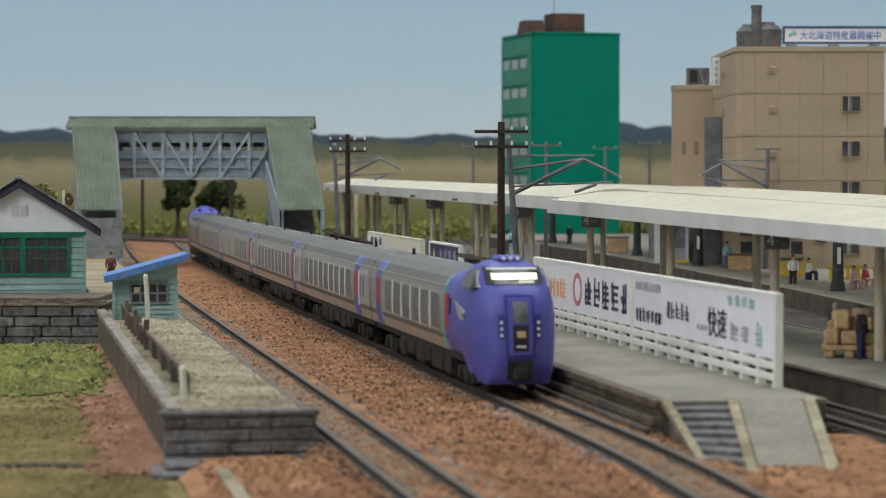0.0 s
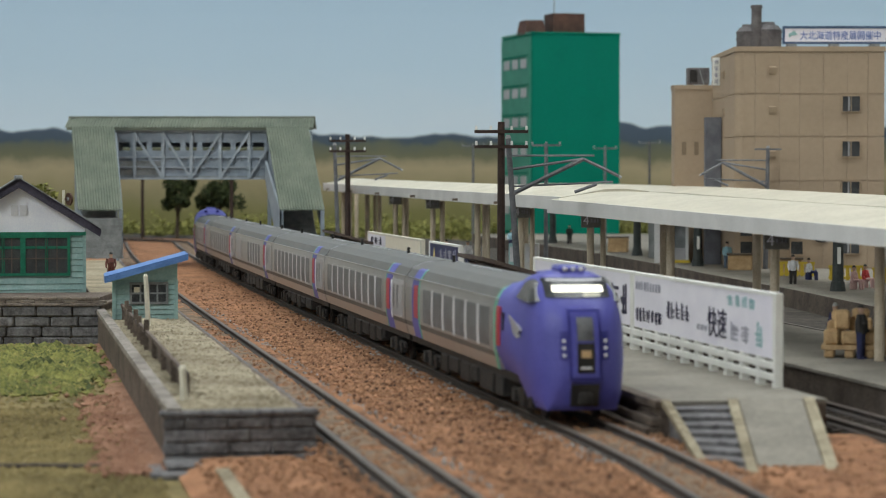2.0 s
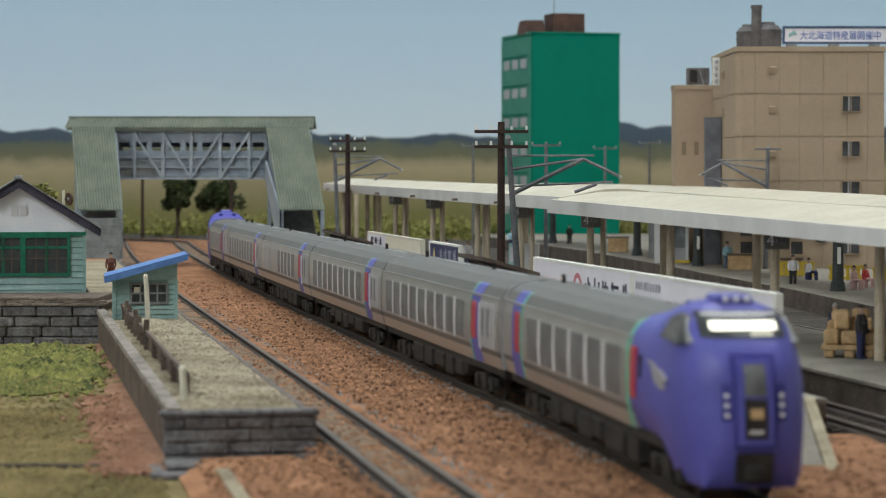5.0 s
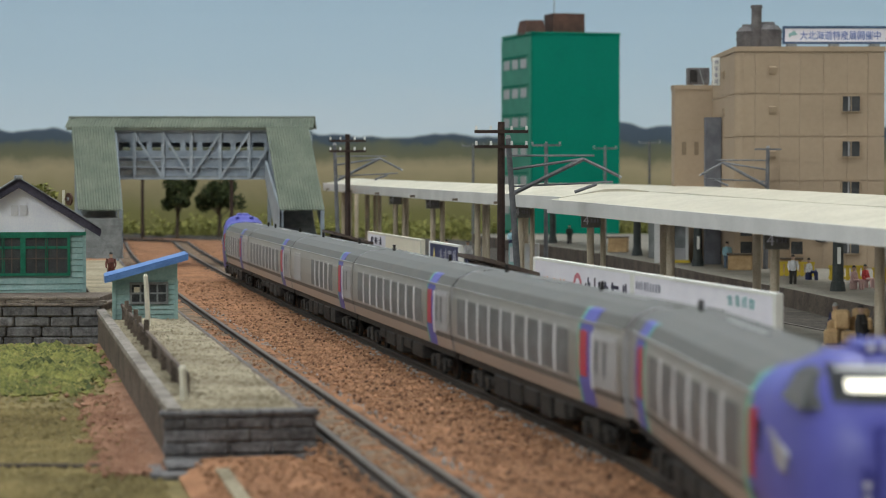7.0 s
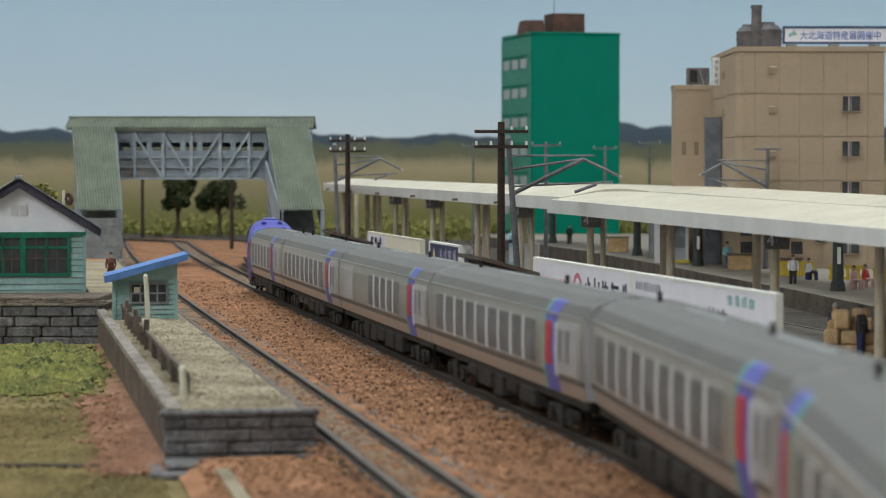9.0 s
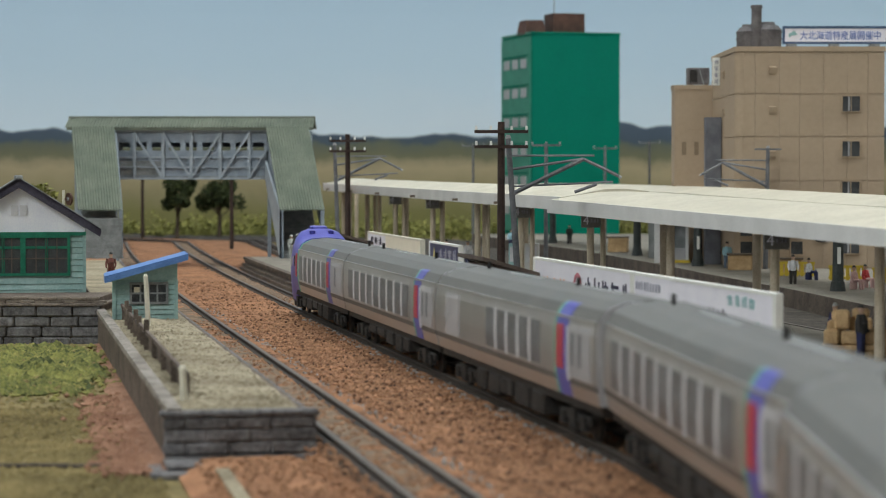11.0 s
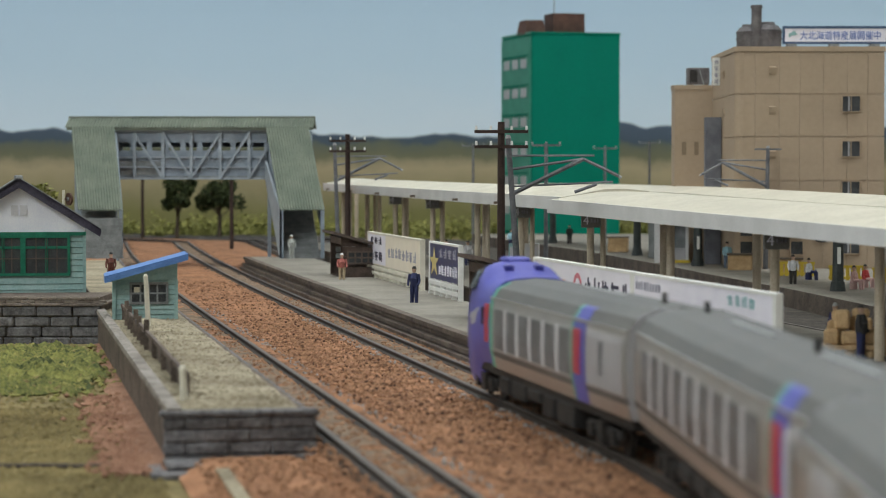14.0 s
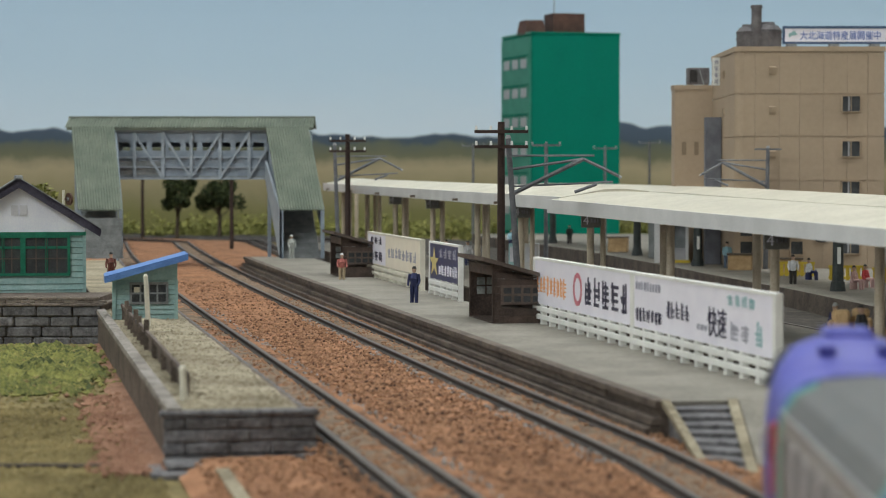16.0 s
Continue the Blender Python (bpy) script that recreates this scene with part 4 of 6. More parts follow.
def car_pose(s, turned):
    s_, xs, ys = ARC
    a = [np.interp(s + 7.0, s_, v) for v in (xs, ys)]
    b = [np.interp(s - 7.0, s_, v) for v in (xs, ys)]
    yaw = math.degrees(math.atan2(a[1] - b[1], a[0] - b[0]))
    return P3((a[0] + b[0]) / 2, (a[1] + b[1]) / 2, 0.012, yaw + (180 if turned else 0))


def motions():
    times = [0.5 * i for i in range(33)]
    for k, car in enumerate(TRAIN):
        walk(car, [(t, car_pose(nose_at(t) - 10.5 - PITCH * k, k == 5)) for t in times])


# ---- buildings and fixtures ----
def siding(e, x0, x1, z0, z1, y, holes, pitch, material, name="board"):
    """Lapped boards on the plane y (facing -y), left out where a window is."""
    n = int(round((z1 - z0) / pitch))
    for i in range(n):
        a, b = z0 + (z1 - z0) * i / n, z0 + (z1 - z0) * (i + 1) / n
        spans = [(x0, x1)]
        for hx0, hx1, hz0, hz1 in holes:
            if b > hz0 + 0.02 and a < hz1 - 0.02:
                spans = [s for p, q in spans for s in ((p, min(q, hx0)), (max(p, hx1), q)) if s[1] - s[0] > 0.03]
        for p, q in spans:
            part(name, PR([(y, a), (y - 0.075, a + 0.015), (y - 0.03, b), (y, b)], "x", p, q), material, e)


def sash(e, x0, x1, z0, z1, y, cols, rows, frame_mat, bar=0.06, rim=0.12, name="window"):
    w = new(name)
    w.parent = e
    bm = bmesh.new()
    for a in ((x0 - rim, x1 + rim, z1, z1 + rim), (x0 - rim, x1 + rim, z0 - rim, z0), (x0 - rim, x0, z0, z1), (x1, x1 + rim, z0, z1)):
        box(bm, a[0], a[1], y - 0.1, y + 0.12, a[2], a[3])
    part("frame", bm, frame_mat, w)
    bm = bmesh.new()
    for i in range(1, cols):
        c = x0 + (x1 - x0) * i / cols
        box(bm, c - bar / 2, c + bar / 2, y - 0.06, y + 0.03, z0, z1)
    for j in range(1, rows):
        c = z0 + (z1 - z0) * j / rows
        box(bm, x0, x1, y - 0.056, y + 0.026, c - bar / 2, c + bar / 2)
    if cols * rows > 1:
        part("glazing_bar", bm, frame_mat, w)
    part("pane", B(x0, x1, y - 0.02, y + 0.02, z0, z1), M_GLASS, w, "dark glass pane")
    return w


def house():
    # stone and brick plinth
    p = thing("house_plinth", -24, 100.6, Z_G - 0.2, 0, "dark stone plinth topped with brick courses", "stone wall", "", "structure")
    rnd = random.Random(3)
    part("core", B(0, 9.3, 0.1, 4.3, 0, 2.16), M_BROWNWALL, p)
    part("ledge", B(-0.1, 9.45, -0.14, 4, 1.78, 1.90, bev=0.03), M_BRICK, p, "weathered ledge course")
    for k in range(4):
        x = -0.4 * (k % 2)
        while x < 9.3:
            w = rnd.uniform(1.15, 1.6)
            part("stone_block", B(max(x, 0) + 0.02, min(x + w, 9.35) - 0.02, -0.06 - 0.07 * rnd.random(), 0.12, 0.02 + k * 0.44, 0.02 + (k + 1) * 0.44 - 0.02, bev=0.06), M_STONE, p)
            x += w
    me = finish(B(0.02, 0.62, -0.05, 0.12, 0.01, 0.135, bev=0.02), "brick", M_BRICK)
    for k in range(2):
        for i in range(15):
            share("brick", me, p, P3(0.62 * i - 0.31 * (k % 2) + 0.3, rnd.uniform(-0.02, 0.02), 1.9 + 0.14 * k))
    h = thing("station_house", -16.0, 105.0, 1.05, 10.6, "teal weatherboarded station house with white gable and dark roof", "house")
    W, D, ze = -5.8, 8.0, 2.95
    part("wall", B(W + 0.05, -0.05, 0.1, D, 0, ze), M_TEAL, h)
    wins = [(-4.35, -2.85, 1.18, 2.75), (-2.62, -0.78, 1.18, 2.75)]
    siding(h, W, 0, 0.15, ze - 0.1, 0.1, [(a - 0.1, b + 0.1, c - 0.1, d + 0.1) for a, b, c, d in wins], 0.26, M_TEAL)
    part("base_trim", B(W, 0.03, -0.04, 0.12, 0, 0.15), M_TEAL, h)
    part("corner_trim", B(-0.1, 0.04, -0.02, 0.2, 0.15, ze - 0.1), M_TEAL, h)
    part("eave_trim", B(W, 0.05, -0.05, 0.14, ze - 0.1, ze + 0.06), M_TRIMGREEN, h, "green trim board")
    for a, b, c, d in wins:
        w = sash(h, a, b, c, d, 0.06, 2, 1, M_TRIMGREEN, bar=0.12)
        part("transom", B(a, b, 0.0, 0.1, c + 1.08, c + 1.2), M_TRIMGREEN, w, "green transom bar")
        bm = bmesh.new()
        for i in (1, 2, 3):
            box(bm, a + (b - a) * i / 4 - 0.025, a + (b - a) * i / 4 + 0.025, 0.0, 0.09, c, d)
        box(bm, a, b, -0.002, 0.088, c + 0.62, c + 0.67)
        part("muntin", bm, M_SHEDTRIM, w)
    xm = W / 2
    part("gable", PR([(W, ze + 0.06), (0, ze + 0.06), (0, ze + 0.2), (xm, 5.1), (W, ze + 0.2)], "y", 0.04, 0.3), M_GABLE, h, "white gable wall")
    for i in (0, 1):
        part("gable_vent", B(xm - 0.35 + 0.4 * i, xm - 0.05 + 0.4 * i, 0.0, 0.06, 3.75, 4.2), M_LIGHTGREY, h, "pale louvre")
    for s in (-1, 1):
        part("roof", PR([(xm, 5.12), (xm + s * 3.6, 2.92), (xm + s * 3.6, 3.14), (xm, 5.42)], "y", -0.22, D + 0.5), M_SLATE, h, "dark violet-grey roof slope")
        part("bargeboard", PR([(xm, 4.98), (xm + s * 3.55, 2.80), (xm + s * 3.62, 3.02), (xm, 5.26)], "y", -0.32, -0.23), M_SLATE, h)
        part("roof_edge", PR([(xm, 5.42), (xm + s * 3.62, 3.14), (xm + s * 3.62, 3.19), (xm, 5.48)], "y", -0.34, D + 0.5), M_GREYBOARD, h, "weathered roof edge")
    part("ridge", B(xm - 0.18, xm + 0.18, -0.36, D + 0.5, 5.36, 5.54, bev=0.05), M_GREYBOARD, h)


def hut():
    h = thing("platform_hut", -13.45, 95.6, Z_P, 9, "small teal wooden hut with blue sloping roof", "hut")
    W, D = 2.62, 2.3
    part("wall", PR([(0.03, 0), (W - 0.03, 0), (W - 0.03, 2.42), (0.03, 1.62)], "y", 0.08, D), M_TEAL, h)
    win = (0.78, 2.15, 0.72, 1.42)
    siding(h, 0, W, 0.0, 1.62, 0.08, [(win[0] - 0.1, win[1] + 0.1, win[2] - 0.1, win[3] + 0.1)], 0.2, M_TEAL)
    part("upper_panel", PR([(0.0, 1.62), (W, 1.62), (W, 2.42), (0.0, 1.66)], "y", 0.01, 0.1), M_TEAL, h)
    for x in (0, W - 0.1):
        part("corner_post", B(x - 0.02, x + 0.12, -0.02, 0.12, 0, 1.62), M_TEAL, h)
    sash(h, *win, 0.06, 4, 2, M_GREYBOARD, bar=0.07, rim=0.1)
    part("notice", B(0.86, 1.12, 0.03, 0.07, 1.08, 1.32), M_CREAMWHITE, h)
    part("roof", PR([(-0.32, 1.52), (W + 0.42, 2.44), (W + 0.42, 2.70), (-0.32, 1.80)], "y", -0.55, D + 0.4), M_BLUEROOF, h, "blue painted sloping roof")
    s = thing("sand_heap", -11.9, 93.2, Z_P, 0, "low sandy mound beside the hut", "mound", "", "structure")
    bm = bmesh.new()
    ring = [[bm.verts.new((r * 1.4 * math.cos(a) * (1 + 0.15 * noise.noise((a, r, 1))), r * 1.0 * math.sin(a), 0.3 * (1 - r) + (-0.03 if r == 1 else 0.02))) for a in [i * 0.524 for i in range(12)]] for r in (1.0, 0.75, 0.4)]
    for a, b in zip(ring, ring[1:]):
        for i in range(12):
            bm.faces.new((a[i], a[(i + 1) % 12], b[(i + 1) % 12], b[i]))
    bm.faces.new(ring[-1])
    part("mound", bm, M_SAND, s, smooth=True)


def white_post(x, y, h, lean):
    p = thing("white_post", x, y, Z_P - 0.03, 0, "white concrete marker post on the platform", "post", "marker posts")
    part("shaft", T((0, 0, 0), (lean, 0, h), 0.105, 0.09, seg=10), M_CREAMWHITE, p)
    part("cap", T((lean, 0, h), (lean * 1.04, 0, h + 0.1), 0.11, 0.04, seg=10), M_CREAMWHITE, p)


def low_fence():
    f = thing("timber_fence", 0, 0, 0, 0, "low weathered brown timber fence along the platform edge", "fence")
    o = -10.3
    for z in (0.60,):
        part("rail", sweep(bmesh.new(), steps(64.2, 100, 2.0), [(o - 0.05, Z_P + z - 0.09), (o + 0.05, Z_P + z - 0.09), (o + 0.05, Z_P + z + 0.06), (o - 0.05, Z_P + z + 0.06)]), M_SHEDTRIM, f)
    part("kick_board", sweep(bmesh.new(), steps(64.2, 100, 2.0), [(o + 0.06, Z_P - 0.02), (o + 0.1, Z_P - 0.02), (o + 0.1, Z_P + 0.57), (o + 0.06, Z_P + 0.57)]), M_PLANK, f)
    y = 64.3
    while y < 100:
        px, py = off(y, o)
        part("post", B(px - 0.08, px + 0.08, py - 0.08, py + 0.08, Z_P - 0.05, Z_P + (0.63 if y < 80 else 0.85 + 0.2 * math.sin(y * 7))), M_PLANK, f)
        y += 4.2 if y < 78 else 2.1


def corrugated(bm, x0, x1, waves, ya, za, xa, yb, zb, xb, thick=0.08):
    """A wavy sheet from its upper edge (ya, za, shifted by xa) down to its lower edge."""
    n = waves * 4
    rows = []
    for y, z, dx in ((ya, za, xa), (yb, zb, xb)):
        for t in (0, -thick):
            rows.append([bm.verts.new((x0 + (x1 - x0) * i / n + dx, y, z + t + 0.07 * math.sin(i * math.pi / 2))) for i in range(n + 1)])
    for a, b in ((0, 2), (1, 3), (0, 1), (2, 3)):
        for i in range(n):
            bm.faces.new((rows[a][i], rows[a][i + 1], rows[b][i + 1], rows[b][i]))
    return bm


def footbridge():
    e = thing("footbridge", 0, 0, 0, 0, "covered footbridge with olive corrugated roofs and pale truss", "footbridge")
    yb = 174.6
    for s in (0, 1):
        bm = bmesh.new()
        corrugated(bm, -28.0, -9.6, 80, 176.4, 10.95, 0, 174.25 + s * 4.3, 10.2, 0)
        part("span_roof", bm, M_OLIVE, e, "olive corrugated roof")
    part("ridge_cap", B(-28.05, -9.55, 176.2, 176.6, 10.9, 11.03), M_OLIVE, e)
    part("fascia", B(-27.9, -9.7, 174.3, 174.42, 9.95, 10.17), M_OLIVE, e)
    # the span: floor, panelled wall with openings, truss
    x0, x1 = -24.3, -13.1
    part("floor", B(x0, x1, yb + 0.1, yb + 3.6, 6.3, 6.55), M_GREYBOARD, e)
    part("lower_wall", B(x0, x1, yb + 0.1, yb + 0.25, 6.55, 8.45), M_BRIDGEBLUE, e, "pale blue panel wall")
    part("upper_wall", B(x0, x1, yb + 0.1, yb + 0.25, 9.05, 10.12), M_BRIDGEBLUE, e, "pale blue panel wall")
    part("back_wall", B(x0, x1, yb + 3.5, yb + 3.6, 6.55, 8.3), M_BRIDGEBLUE, e)
    part("back_wall", B(x0, x1, yb + 3.5, yb + 3.6, 8.75, 9.9), M_BRIDGEBLUE, e)
    n = 9
    for i in range(n + 1):
        c = x0 + (x1 - x0) * i / n
        part("window_post", B(c - 0.2, c + 0.2, yb + 0.11, yb + 0.24, 8.45, 9.05), M_BRIDGEBLUE, e)
    for z, h in ((6.38, 0.16), (7.95, 0.10), (9.9, 0.14), (7.2, 0.08)):
        part("chord", B(x0, x1, yb - 0.06, yb + 0.1, z - h / 2, z + h / 2), M_BRIDGETRUSS, e)
    nodes = [-22.9, -20.8, -18.7, -16.55, -14.4]
    for c in nodes:
        part("upright", B(c - 0.11, c + 0.11, yb - 0.1, yb + 0.1, 6.3, 9.95), M_BRIDGETRUSS, e)
    for a, b in ((-22.9, -20.8), (-20.8, -18.7), (-16.55, -18.7), (-14.4, -16.55)):
        part("diagonal", BM((a, yb - 0.14, 9.7), (b, yb - 0.14, 6.4), 0.1, 0.16), M_BRIDGETRUSS, e)
    part("diagonal", BM((-14.4, yb - 0.14, 6.4), (-13.1, yb - 0.14, 8.5), 0.1, 0.16), M_BRIDGETRUSS, e)
    part("sooty_panel", B(-24.0, -20.95, yb + 0.06, yb + 0.12, 6.6, 7.7), M_GREYBOARD, e, "soot-darkened wall panel")
    bm = bmesh.new()
    quad = [(-13.2, yb - 0.2, 6.3), (-13.2, yb - 0.2, 7.7), (-11.62, 167.0, 4.1), (-11.62, 167.0, Z_P)]
    lo, hi = [[bm.verts.new((x + k, y, z)) for x, y, z in quad] for k in (0.0, 0.16)]
    bm.faces.new(lo)
    bm.faces.new(hi[::-1])
    for i in range(4):
        bm.faces.new((lo[i], lo[(i + 1) % 4], hi[(i + 1) % 4], hi[i]))
    part("stair_parapet", bm, M_BRIDGETRUSS, e, "pale blue stair parapet down to the platform")
    # stair towers
    for xa, base, open_ in ((-27.4, Z_P, False), (-13.05, Z_P, True)):
        w = 3.15
        shift = 1.45
        bm = corrugated(bmesh.new(), xa, xa + w, 16, 173.5, 10.16, 0, 167.0, 4.2, shift)
        part("stair_roof", bm, M_OLIVE, e, "olive corrugated stair roof")
        for k, x in enumerate((xa + 0.1, xa + w - 0.1)):
            bm = bmesh.new()
            a = [(x, yb, 9.8), (x + shift, 167.1, 4.15), (x + shift, 167.1, 2.0), (x, yb, 7.0)]
            vs = [bm.verts.new(v) for v in a] + [bm.verts.new((v[0] + 0.12, v[1], v[2])) for v in a]
            bm.faces.new(vs[:4])
            bm.faces.new(vs[4:][::-1])
            for i in range(4):
                bm.faces.new((vs[i], vs[(i + 1) % 4], vs[4 + (i + 1) % 4], vs[4 + i]))
            part("stair_side", bm, M_BRIDGEBLUE, e, "pale blue stair side panel")
        part("tower_wall", B(xa, xa + w, yb + 0.3, yb + 3.4, 6.4, 9.9), M_BRIDGEBLUE, e)
        for x in (xa + 0.12, xa + w - 0.12):
            part("column", B(x - 0.13, x + 0.13, yb + 0.3, yb + 0.6, -0.6, 9.8), M_BRIDGEBLUE, e)
            part("jamb", B(x + shift - 0.13, x + shift + 0.13, 167.0, 167.3, base, 4.15), M_BRIDGEBLUE, e)
        ns = 22
        for i in range(ns):
            ya, z = 167.3 + 7.3 * i / ns, base + (6.4 - base) * (i + 1) / ns
            dx = shift * (1 - (ya - 167) / 7.6)
            part("step", B(xa + dx + 0.25, xa + dx + w - 0.25, ya, ya + 0.36, z - 0.26, z), M_GREYBOARD, e, "weathered grey step")
        if not open_:
            for i in range(12):
                part("wall_board", B(xa + shift, xa + shift + w, 166.9, 166.98, base + 0.24 * i, base + 0.24 * i + 0.22), M_GREYBOARD, e)


def signal():
    s = thing("disc_signal", -19.05, 118.0, 0.65, 0, "small disc signal on a pale pole", "signal")
    part("pole", T((0, 0, 0), (0, 0, 5.2), 0.07), M_CREAMWHITE, s)
    part("disc", T((0.24, -0.03, 4.75), (0.32, 0.03, 4.75), 0.32, seg=18), M_RUST, s, "dark disc")
    part("arm", B(0, 0.3, -0.03, 0.03, 4.7, 4.8), M_RUST, s)
    part("hub", T((0.20, -0.06, 4.75), (0.25, -0.025, 4.75), 0.1, seg=12), M_GREYBOARD, s)


def leaves(bm, blobs, count, size, rnd):
    for _ in range(count):
        cx_, cy_, cz_, r = rnd.choice(blobs)
        v = Vector((rnd.gauss(0, 1), rnd.gauss(0, 1), rnd.gauss(0, 0.8))).normalized() * r * (0.55 + 0.5 * rnd.random())
        p = Vector((cx_, cy_, cz_)) + v
        a = Vector((rnd.gauss(0, 1), rnd.gauss(0, 1), rnd.gauss(0, 1))).normalized()
        b = a.orthogonal().normalized()
        s = size * rnd.uniform(0.6, 1.3)
        c = a.cross(b)
        bm.faces.new([bm.verts.new(p + q) for q in (b * s, c * s * 0.6, -b * s, -c * s * 0.6)])
    return bm


def tree(x, y, trunk, spread, seed, label):
    rnd = random.Random(seed)
    t = thing("tree", x, y, Z_G - 0.05, 0, label, "tree", "trees behind the footbridge")
    bm = tube(bmesh.new(), (0, 0, 0), (0.15, 0, trunk * 0.55), 0.26, 0.18)
    tube(bm, (0.15, 0, trunk * 0.55), (-0.3, 0, trunk * 1.05), 0.17, 0.09)
    blobs = []
    for i in range(15):
        a = i * 2.4
        bx, by, bz = spread * 0.75 * math.cos(a) * rnd.uniform(0.3, 1), spread * 0.6 * math.sin(a), trunk * (0.78 + 0.55 * rnd.random())
        tube(bm, (0.05, 0, trunk * rnd.uniform(0.5, 0.7)), (bx, by, bz), 0.09, 0.03, seg=5)
        blobs.append((bx, by, bz, spread * rnd.uniform(0.16, 0.4)))
    part("trunk", bm, M_BARK, t)
    part("crown", leaves(bmesh.new(), blobs, 2600, 0.22, rnd), M_LEAF, t, "dark green leaf clumps")


def bushes():
    rnd = random.Random(11)
    bm = bmesh.new()
    for x0, x1, y, h, n in ((-42, -14, 281, 3.4, 50), (-34, -15, 272, 2.2, 30), (-14, 30, 283, 3.6, 40), (-12, 12, 262, 2.6, 20), (26, 60, 283, 3.0, 26), (-56, -42, 280, 2.6, 14)):
        for _ in range(n):
            x, yy, r = rnd.uniform(x0, x1), y + rnd.uniform(-3, 3), h * rnd.uniform(0.3, 0.62)
            leaves(bm, [(x, yy, Z_G + r * 0.5, r), (x + r * 0.7, yy, Z_G + r * 0.3, r * 0.6)], 130, 0.26, rnd)
    tagged(part("shrubs", bm, M_BUSH, None, "olive scrub along the foot of the backdrop"), "", "shrubs", "", "stuff")
    bm = bmesh.new()
    for _ in range(26):
        x, y = rnd.uniform(-21.4, -20.0), rnd.uniform(118, 121)
        leaves(bm, [(x, y, 5.0 + rnd.uniform(-0.6, 0.7), 0.6)], 60, 0.18, rnd)
    b = thing("round_bush", -20.6, 119.5, Z_G, 0, "olive green tree behind the station house", "tree")
    part("trunk", T((0, 0, -0.1), (0, 0, 5.6), 0.2, 0.1), M_BARK, b)
    ob = part("crown", bm, M_BUSH, b)
    ob.matrix_basis = P3(20.6, -119.5, -Z_G)


def telegraph_pole(x, y, base, top, label):
    p = thing("telegraph_pole", x, y, base, 0, label, "telegraph pole", "telegraph poles")
    h = top - base
    part("pole", T((0, 0, 0), (0, 0, h), 0.19, 0.15, seg=12), M_POLE, p)
    for z in (h - 0.42, h - 1.07):
        arm = part("crossarm", B(-1.16, 1.16, -0.32, -0.17, z - 0.08, z + 0.06), M_POLE, p, "dark crossarm")
        for x_ in (-1.08, -0.45, 0.45, 1.08):
            bm = tube(bmesh.new(), (x_, -0.25, z + 0.06), (x_, -0.25, z + 0.24), 0.06, 0.05)
            part("insulator", bm, M_INSUL, arm, "white porcelain insulator")


def mast(x, y, base, h, lean, d, reach, label, tee=False):
    """A catenary mast with its bracket; d: which way the bracket points."""
    m = thing("catenary_mast", x, y, base, 0, label, "catenary mast", "catenary masts")
    part("mast", T((0, 0, 0), (lean, 0, h), 0.17, 0.12, seg=10), M_MAST, m)
    part("cap", T((lean, 0, h), (lean, 0, h + 0.16), 0.14, 0.08), M_LAMPGREY, m)
    if tee:
        part("crossarm", B(lean - 0.85, lean + 0.85, -0.06, 0.06, h - 0.12, h), M_MAST, m)
    r = reach * d
    tip = (lean + r, -0.2, h - 1.65)
    k = (lean + r * 0.68, -0.1, h - 0.9)
    for a, b, w in (((lean, 0, h - 0.75), (lean + r * 0.78, 0, h - 0.75), 0.05), ((lean * 0.6, 0, h - 2.4), k, 0.11), (k, tip, 0.08),
                    ((lean * 0.8, 0, h - 1.35), k, 0.07), ((lean * 0.6, 0, h - 2.1), (lean + r * 0.95, 0.1, h - 1.9), 0.05), ((lean + r * 0.6, -0.2, h - 2.35), (lean + r * 0.8, -0.2, h - 2.0), 0.08)):
        part("bracket_tube", T(a, b, w, seg=6), M_MAST, m)
    part("insulator", T(tip, (tip[0] + 0.1 * d, tip[1], tip[2] - 0.08), 0.07), M_LAMPGREY, m)


def tee_pole(x, y, base, h, w, label):
    m = thing("utility_pole", x, y, base, 0, label, "utility pole", "utility poles")
    part("pole", T((0, 0, 0), (0, 0, h), 0.15, 0.11), M_MAST, m)
    part("crossarm", B(-w, w, -0.05, 0.05, h - 0.2, h - 0.08), M_MAST, m)
    for s in (-1, 0, 1):
        part("insulator", T((s * w * 0.95, 0, h - 0.1), (s * w * 0.95, 0, h + 0.08), 0.06), M_LAMPGREY, m)


